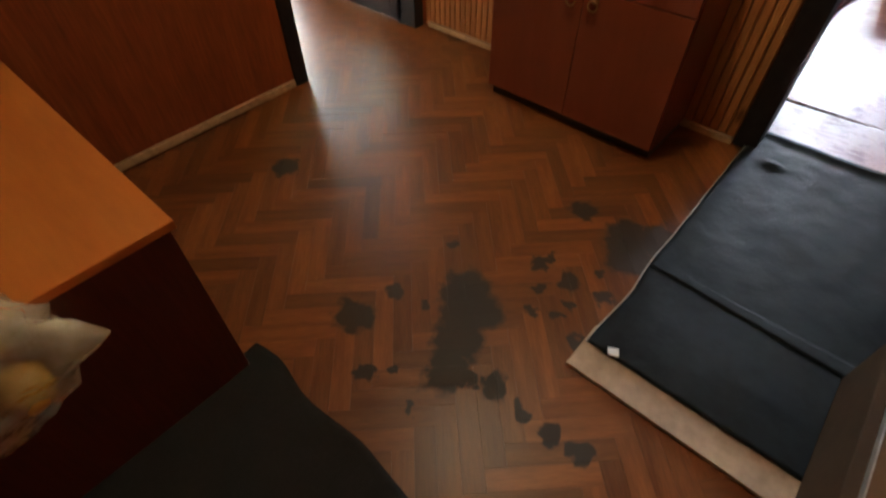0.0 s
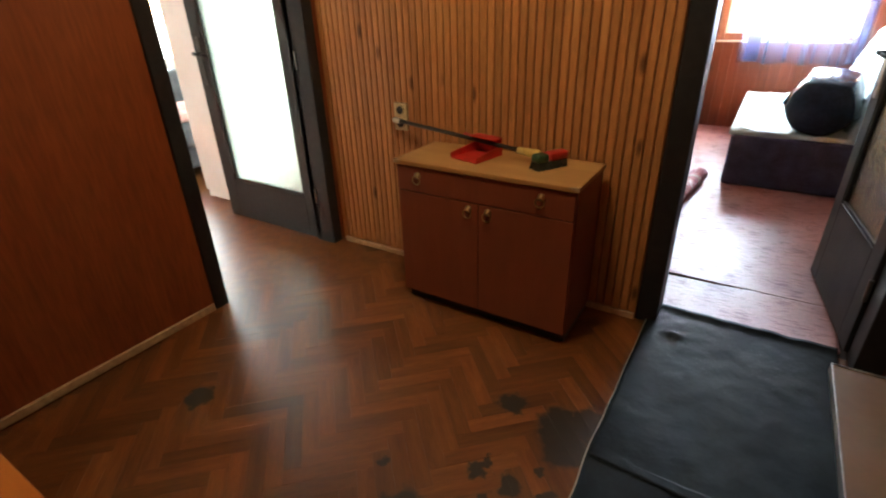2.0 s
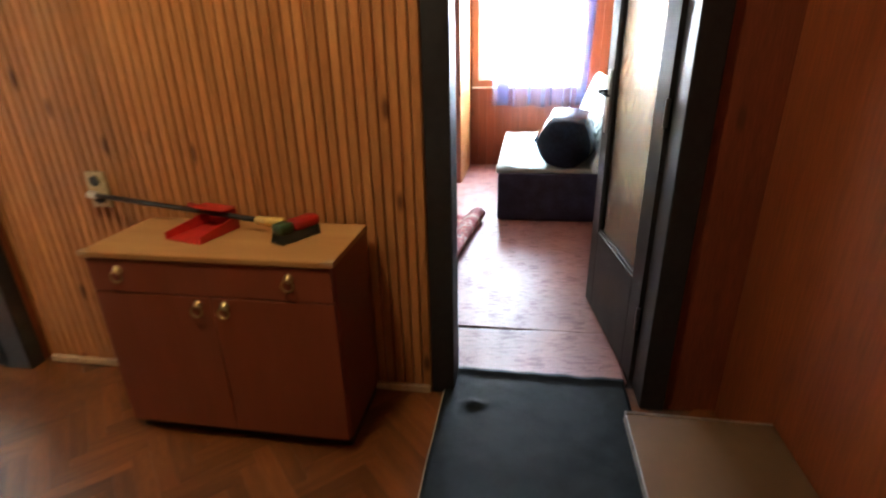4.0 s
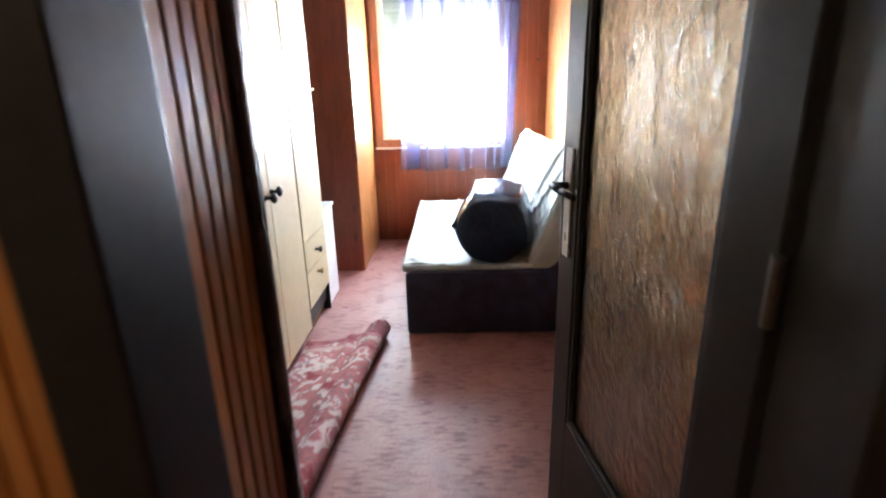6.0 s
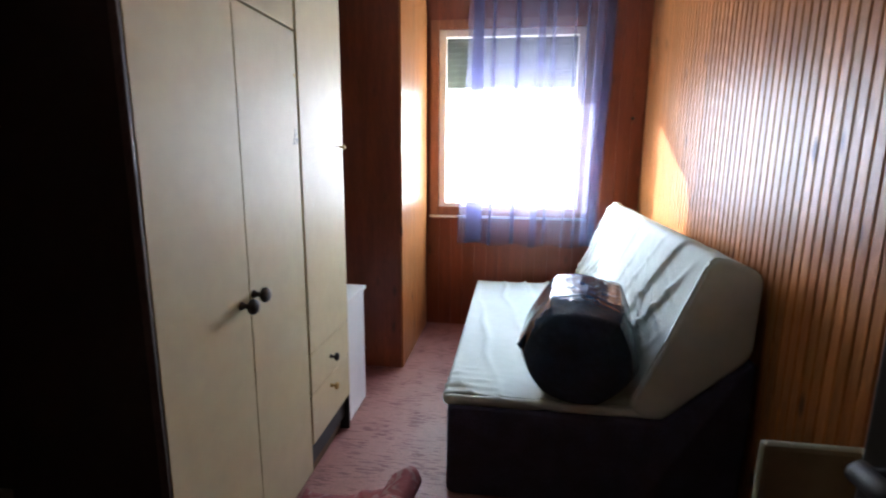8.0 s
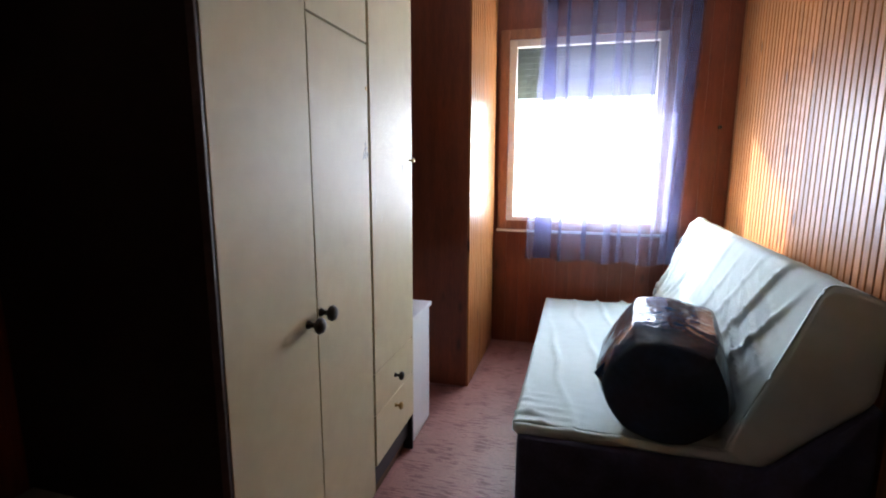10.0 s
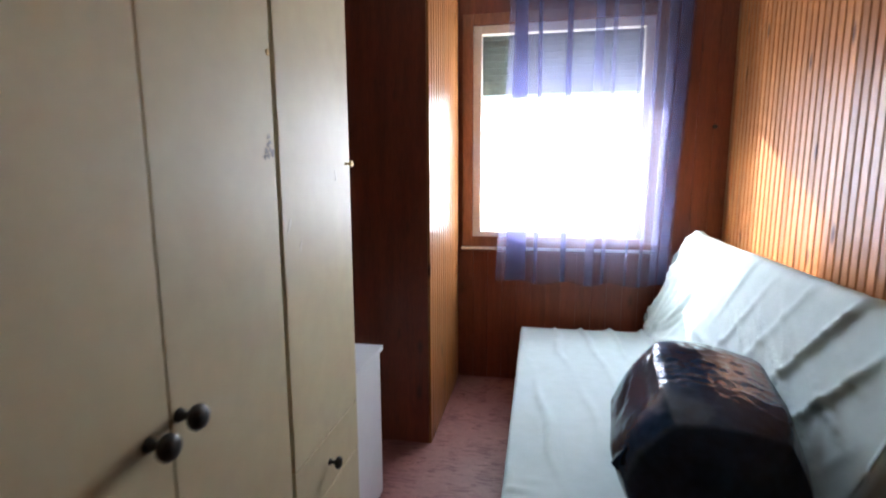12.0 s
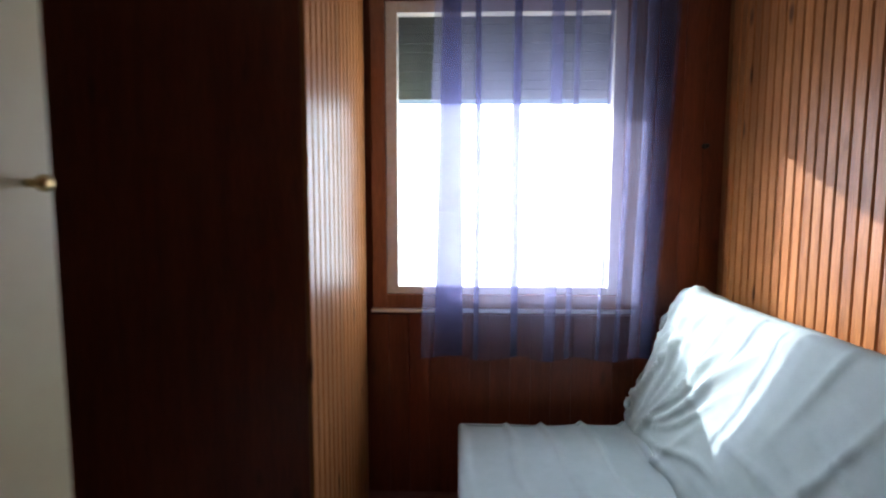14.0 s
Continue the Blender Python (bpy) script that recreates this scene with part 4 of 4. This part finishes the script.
def back_wrinkle(c):
    """Folds fanning out of the far lower corner, drag folds over the top end, ripples low at the near end."""
    dy, dz = 3.86 - c.y, c.z - 0.44
    dist = math.hypot(dy, dz)
    ang = math.atan2(dz, dy) + 0.25 * noise.noise(c * 3)
    r = 0.032 * crest(ang * 4.2 + 0.5, 4) * math.exp(-((dist - 0.38) / 0.32) ** 2) + 0.022 * crest(ang * 9 + 2, 5) * math.exp(-((dist - 0.3) / 0.25) ** 2)
    far = max(0.0, min(1.0, (c.y - 3.45) / 0.4)) * max(0.0, min(1.0, (c.z - 0.62) / 0.2))
    r += 0.013 * crest((c.z * 1.0 + (c.y - 3.6) * 0.9) * 21 + 1.5 * noise.noise(c * 4), 4) * far
    near = 1 - max(0.0, min(1.0, (c.y - 2.15) / 1.35))
    low = max(0.0, 1 - abs(c.z - 0.60) / 0.3)
    r += 0.034 * crest((c.z * 0.9 - c.y * 0.32) * 33 + 0.8 * noise.noise(c * 1.8 + Vector((9, 0, 0))), 4) * near * low
    r += 0.042 * fold(c, (0.1, 0.75, -0.8), 26, 14, 0.2) * (0.25 + near) + 0.034 * fold(c, (0.1, 0.9, 0.5), 17, 33, 0.2)
    arc = max(0.0, 1 - abs(c.y - 3.05) / 0.6) * max(0.0, 1 - abs(c.z - 0.56) / 0.2)
    r += 0.022 * crest((c.z + 0.16 * (c.y - 3.0) ** 2 - 0.1 * c.y) * 20 + 0.7 * noise.noise(c * 1.6), 3) * arc
    hem = max(0.0, min(1.0, (c.y - 2.15) / 0.16))
    return r * hem * hem + 0.014 * noise.noise(c * 2.2)


sofa = thing("sofa_bed", "navy sofa bed with a pale wrinkled sheet cover", "sofa bed")
part("base", cushion([(0.042, 0.0), (1.11, 0.0), (1.11, 0.62), (0.83, 0.368), (0.042, 0.366)], 2.112, 3.90, 0.06, lambda c: 0.004 * noise.noise(c * 5), 0.025), NAVY, sofa, "dark navy patterned fabric base", True)
part("seat_cover", cushion([(0.025, 0.362), (0.80, 0.362), (0.80, 0.40), (0.025, 0.40)], 2.138, 3.92, 0.013, seat_wrinkle, 0.017, (0, -0.35, 0.94)), SHEET, sofa, "pale wrinkled sheet over the seat", True)
part("back_cover", cushion([(0.71, 0.385), (0.81, 0.345), (1.105, 0.62), (1.11, 0.925), (0.94, 0.985)], 2.135, 3.96, 0.013, back_wrinkle, 0.05, (-0.88, -0.1, 0.46)), SHEET, sofa, "pale wrinkled sheet over the backrest", True)

ob = thing("wall_hook", "small dark round hook on the panelled window wall", "hook")
part("hook", lathe([(0.011, 0), (0.012, 0.004), (0.006, 0.008), (0.005, 0.02), (0.01, 0.026), (0.007, 0.032)], pose(1.06, WY - 0.002, 1.555, 90, 0, 0), 16), KNOBM, ob, "", True)

# full rubbish bag


def full_bag():
    """A stuffed bin bag: a flat round near end, taut sides, crimped film on top."""
    ob = thing("rubbish_bag", "full shiny black plastic bag on the sofa bed", "bag")
    bm = bmesh.new()
    n, k = 90, 140
    rows = []
    for i in range(n + 1):
        s = i / n
        flare = min(1.0, min(s, 1 - s) / 0.3)
        end = (0.83 + 0.19 * flare * (2 - flare)) * min(1.0, (min(s, 1 - s) / 0.06) ** 0.5) if 0 < s < 1 else 0.02
        y = -0.29 + 0.58 * s - 0.01 * (1 - end)
        row = []
        for j in range(k):
            a = 2 * math.pi * j / k
            ca, sa = math.cos(a), math.sin(a)
            taut = min(d / max(0.05, math.cos(a - radians(n_))) for n_, d in ((93, 0.95), (156, 0.96), (212, 1.0), (270, 0.95), (322, 1.02), (22, 0.98)))
            p = 1.0 + (taut - 1.0) * (0.25 + 0.55 * flare)
            r = 1 + 0.03 * noise.noise((ca * 1.6, sa * 1.6, y * 5)) + 0.016 * abs(noise.noise((ca * 4, sa * 4, y * 7 + 5)))
            top = max(0.0, sa) ** 2
            r += 0.011 * top * (1 - abs(math.sin(y * 62 + 9 * noise.noise((ca * 3.4, sa * 2, y * 7))))) ** 3 + 0.016 * top * (0.5 - abs(noise.noise((ca * 9, 1, y * 19)))) + 0.008 * top * noise.noise((ca * 22, 0, y * 40))
            row.append(bm.verts.new((0.205 * ca * p * r * end, y, 0.195 * sa * p * r * end)))
        rows.append(row)
    for a, c in zip(rows, rows[1:]):
        for j in range(k):
            bm.faces.new((a[j], a[(j + 1) % k], c[(j + 1) % k], c[j]))
    bm.faces.new(rows[0])
    bm.faces.new(list(reversed(rows[-1])))
    m = pose(0.55, 2.37, 0.598, 3, 6, -8)
    bmesh.ops.transform(bm, matrix=m, verts=bm.verts)
    part("film", bm, BAGM, ob, "", True)
    ear = bmesh.new()
    tip = [ear.verts.new(m @ Vector(p)) for p in ((-0.19, -0.20, 0.05), (-0.19, -0.20, -0.05), (-0.225, -0.215, -0.005), (-0.2, -0.12, 0.0))]
    for f in ((0, 1, 2), (0, 2, 3), (1, 3, 2), (0, 3, 1)):
        ear.faces.new([tip[q] for q in f])
    part("gathered_corner", ear, BAGM, ob, "pinched corner of the bag")
    return ob


full_bag()


def folded_rug():
    """A carpet rolled along one side, the other side folded flat."""
    ob = thing("folded_rug", "dusty-pink patterned rug, half rolled up beside the wardrobe", "rug")
    n, k = 90, 48
    bm = bmesh.new()
    rows = []
    for i in range(n + 1):
        s = i / n
        y = 0.62 + 1.4 * s
        xr = -0.27 + 0.15 * s ** 1.4
        row = []
        for j in range(k + 1):
            u = j / k
            x = -0.47 - 0.02 * s + (xr + 0.47) * u
            z = 0.03 + 0.035 * u + 0.012 * noise.noise((x * 9, y * 5, 1)) + 0.018 * math.exp(-((u - 0.72 - 0.05 * math.sin(y * 5)) / 0.07) ** 2)
            row.append(bm.verts.new((x, y + 0.03 * noise.noise((u * 3, 0, 7)) - 0.04 * math.sin(u * 3.1), z)))
        rows.append(row)
    for a, c in zip(rows, rows[1:]):
        for j in range(k):
            bm.faces.new((a[j], a[j + 1], c[j + 1], c[j]))
    ext = bmesh.ops.extrude_face_region(bm, geom=list(bm.faces))
    for e in ext["geom"]:
        if isinstance(e, bmesh.types.BMVert):
            e.co.z = 0.003
    part("flat_fold", bm, BLANKET, ob, "", True)
    bm = bmesh.new()
    rows = []
    for i in range(n + 1):
        s = i / n
        y = 0.62 + 1.52 * s
        cx = -0.25 + 0.145 * s ** 1.4
        row = []
        for j in range(k):
            a = 2 * math.pi * j / k
            rr = 0.062 * (1 + 0.07 * noise.noise((math.cos(a) * 2, math.sin(a) * 2, y * 4))) - 0.012 * max(0, math.cos(a - 2.2)) ** 6
            rr *= min(1, 0.55 + (1 - s) * 14)
            row.append(bm.verts.new((cx + rr * math.cos(a), y, max(0.003, 0.056 + 0.86 * rr * math.sin(a)))))
        rows.append(row)
    for a, c in zip(rows, rows[1:]):
        for j in range(k):
            bm.faces.new((a[j], a[(j + 1) % k], c[(j + 1) % k], c[j]))
    bm.faces.new(rows[0])
    bm.faces.new(list(reversed(rows[-1])))
    part("roll", bm, BLANKET, ob, "rolled edge with a dark red border", True)


folded_rug()
tagged(part("corner_box", slab(-1.08, 1.0, 0.0, -0.9, 1.3, 0.51, 0.004), PALEBOARD), "pale box in the corner beside the wardrobe", "box")
bm = slab(0.845, 1.50, 0.0, 1.125, 1.53, 0.672, 0.012)
tagged(part("pale_panel", bm, PALEBOARD), "pale grey-green board standing against the panelled wall", "board")



def carpet_strip(u, v):
    """The strip's far edge draws back and curls where it has come away from the carpet."""
    x = -0.07 + 0.74 * u
    loose = max(0.0, 1 - u / 0.52)
    y = 0.13 + (0.37 - 0.03 * loose ** 0.6) * v + 0.004 * noise.noise((u * 9, v, 0)) * v * loose
    return (x, y, -0.009 + 0.002 * v ** 14 * loose + 0.002 * noise.noise((x * 7, y * 7, 3)) * (1 - v) * v + 0.008 * (1 - v) ** 10)


tagged(part("carpet_strip", thicken(sheet_grid(60, 40, carpet_strip), 0.008), CARPET, None, "", True), "worn mauve carpet strip inside the bedroom door", "carpet")

# ---- boards and parquet ----


def board_mesh(w, h, d=0.012, c=0.004):
    bm = bmesh.new()
    prof = [(0, 0), (0, d - c), (c, d), (w - c, d), (w, d - c), (w, 0)]
    lo = [bm.verts.new((x, -y, 0)) for x, y in prof]
    hi = [bm.verts.new((x, -y, h)) for x, y in prof]
    for i in range(len(prof)):
        j = (i + 1) % len(prof)
        bm.faces.new((lo[i], lo[j], hi[j], hi[i]))
    bm.faces.new(lo)
    bm.faces.new(hi)
    return bm


def board_run(parent, material, start, along, normal_turn, length, pitch, z0, z1, gap=0.006, chamfer=0.004):
    data = mesh_of("board", board_mesh(pitch - gap, z1 - z0, 0.012, chamfer), material)
    n = int(length / pitch)
    for i in range(n):
        ob = new("board", data)
        ob.parent = parent
        p = Vector(start) + Vector(along) * (i * pitch)
        ob.matrix_world = pose(p.x, p.y, z0, 0, 0, normal_turn)


# hall boards take the brighter pine, with doorway light in its colour
board_run(wall_mid, PINE_LIT, (-1.84, 0.012, 0), (1, 0, 0), 0, 1.755, 0.0365, 0.0, CEIL, 0.0042, 0.004)
board_run(wall_right, PINE, (1.15, 4.075, 0), (0, -1, 0), -90, 3.92, 0.046, 0.0, CEIL, 0.0045, 0.0035)
board_run(closet, PINE, (-0.387, 3.225, 0), (0, 1, 0), 90, 0.86, 0.055, 0.0, CEIL)
board_run(return_wall, PINE, (-0.09, 0.125, 0), (0, 1, 0), 90, 0.37, 0.046, 0.0, CEIL, 0.007)
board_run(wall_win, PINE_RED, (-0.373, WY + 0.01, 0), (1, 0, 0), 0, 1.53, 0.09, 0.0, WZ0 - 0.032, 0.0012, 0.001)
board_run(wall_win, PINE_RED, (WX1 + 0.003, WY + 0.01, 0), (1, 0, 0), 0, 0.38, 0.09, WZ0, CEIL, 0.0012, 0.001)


def herringbone():
    L, W = 0.28, 0.056
    data = bpy.data.meshes.new("parquet_block")
    bm = slab(0.0001, 0.0001, -0.012, L - 0.0001, W - 0.0001, 0.0, 0.0)
    bmesh.ops.bevel(bm, geom=[e for e in bm.edges if all(v.co.z > -0.001 for v in e.verts)], offset=0.0003, segments=1, affect="EDGES")
    bm.to_mesh(data)
    bm.free()
    data.materials.append(PARQUET)
    floor = bpy.data.objects["floor_hall"]
    rot = pose(0, 0, 0, 0, 0, 45)
    cells = []
    for a in range(-110, 80):
        for b in range(-20, 20):
            bx, by = a * W + b * L, a * W - b * L
            for turn in (0, 1):
                m = pose(bx, by, 0) if not turn else pose(bx + W, by + W, 0, 0, 0, 90)
                mm = pose(-0.4, -1.2, 0) @ rot @ m
                c = mm @ Vector((L / 2, W / 2, 0))
                if (-1.9 < c.x < 0.93 and -3.2 < c.y < 0.0) or (-3.6 < c.x < -1.8 and -1.3 < c.y < 0.9):
                    cells.append((c, mm))
    cells.sort(key=lambda q: (q[0] - Vector((-0.6, -1.2, 0))).length)
    for c, mm in cells[:300]:
        ob = new("parquet_block", data)
        ob.parent = floor
        ob.matrix_world = mm @ pose(0, 0, random.uniform(-0.0004, 0.0003), random.uniform(-.15, .15), random.uniform(-.06, .06), 0)
    bm = bmesh.new()
    for c, mm in cells[300:]:
        before = len(bm.verts)
        bm.from_mesh(data)
        bm.verts.ensure_lookup_table()
        for v in bm.verts[before:]:
            v.co = mm @ v.co
    rest = part("parquet_rest", bm, PARQUET_REST, floor)
    tagged(rest, "rest of the worn herringbone parquet", kind="stuff")


herringbone()
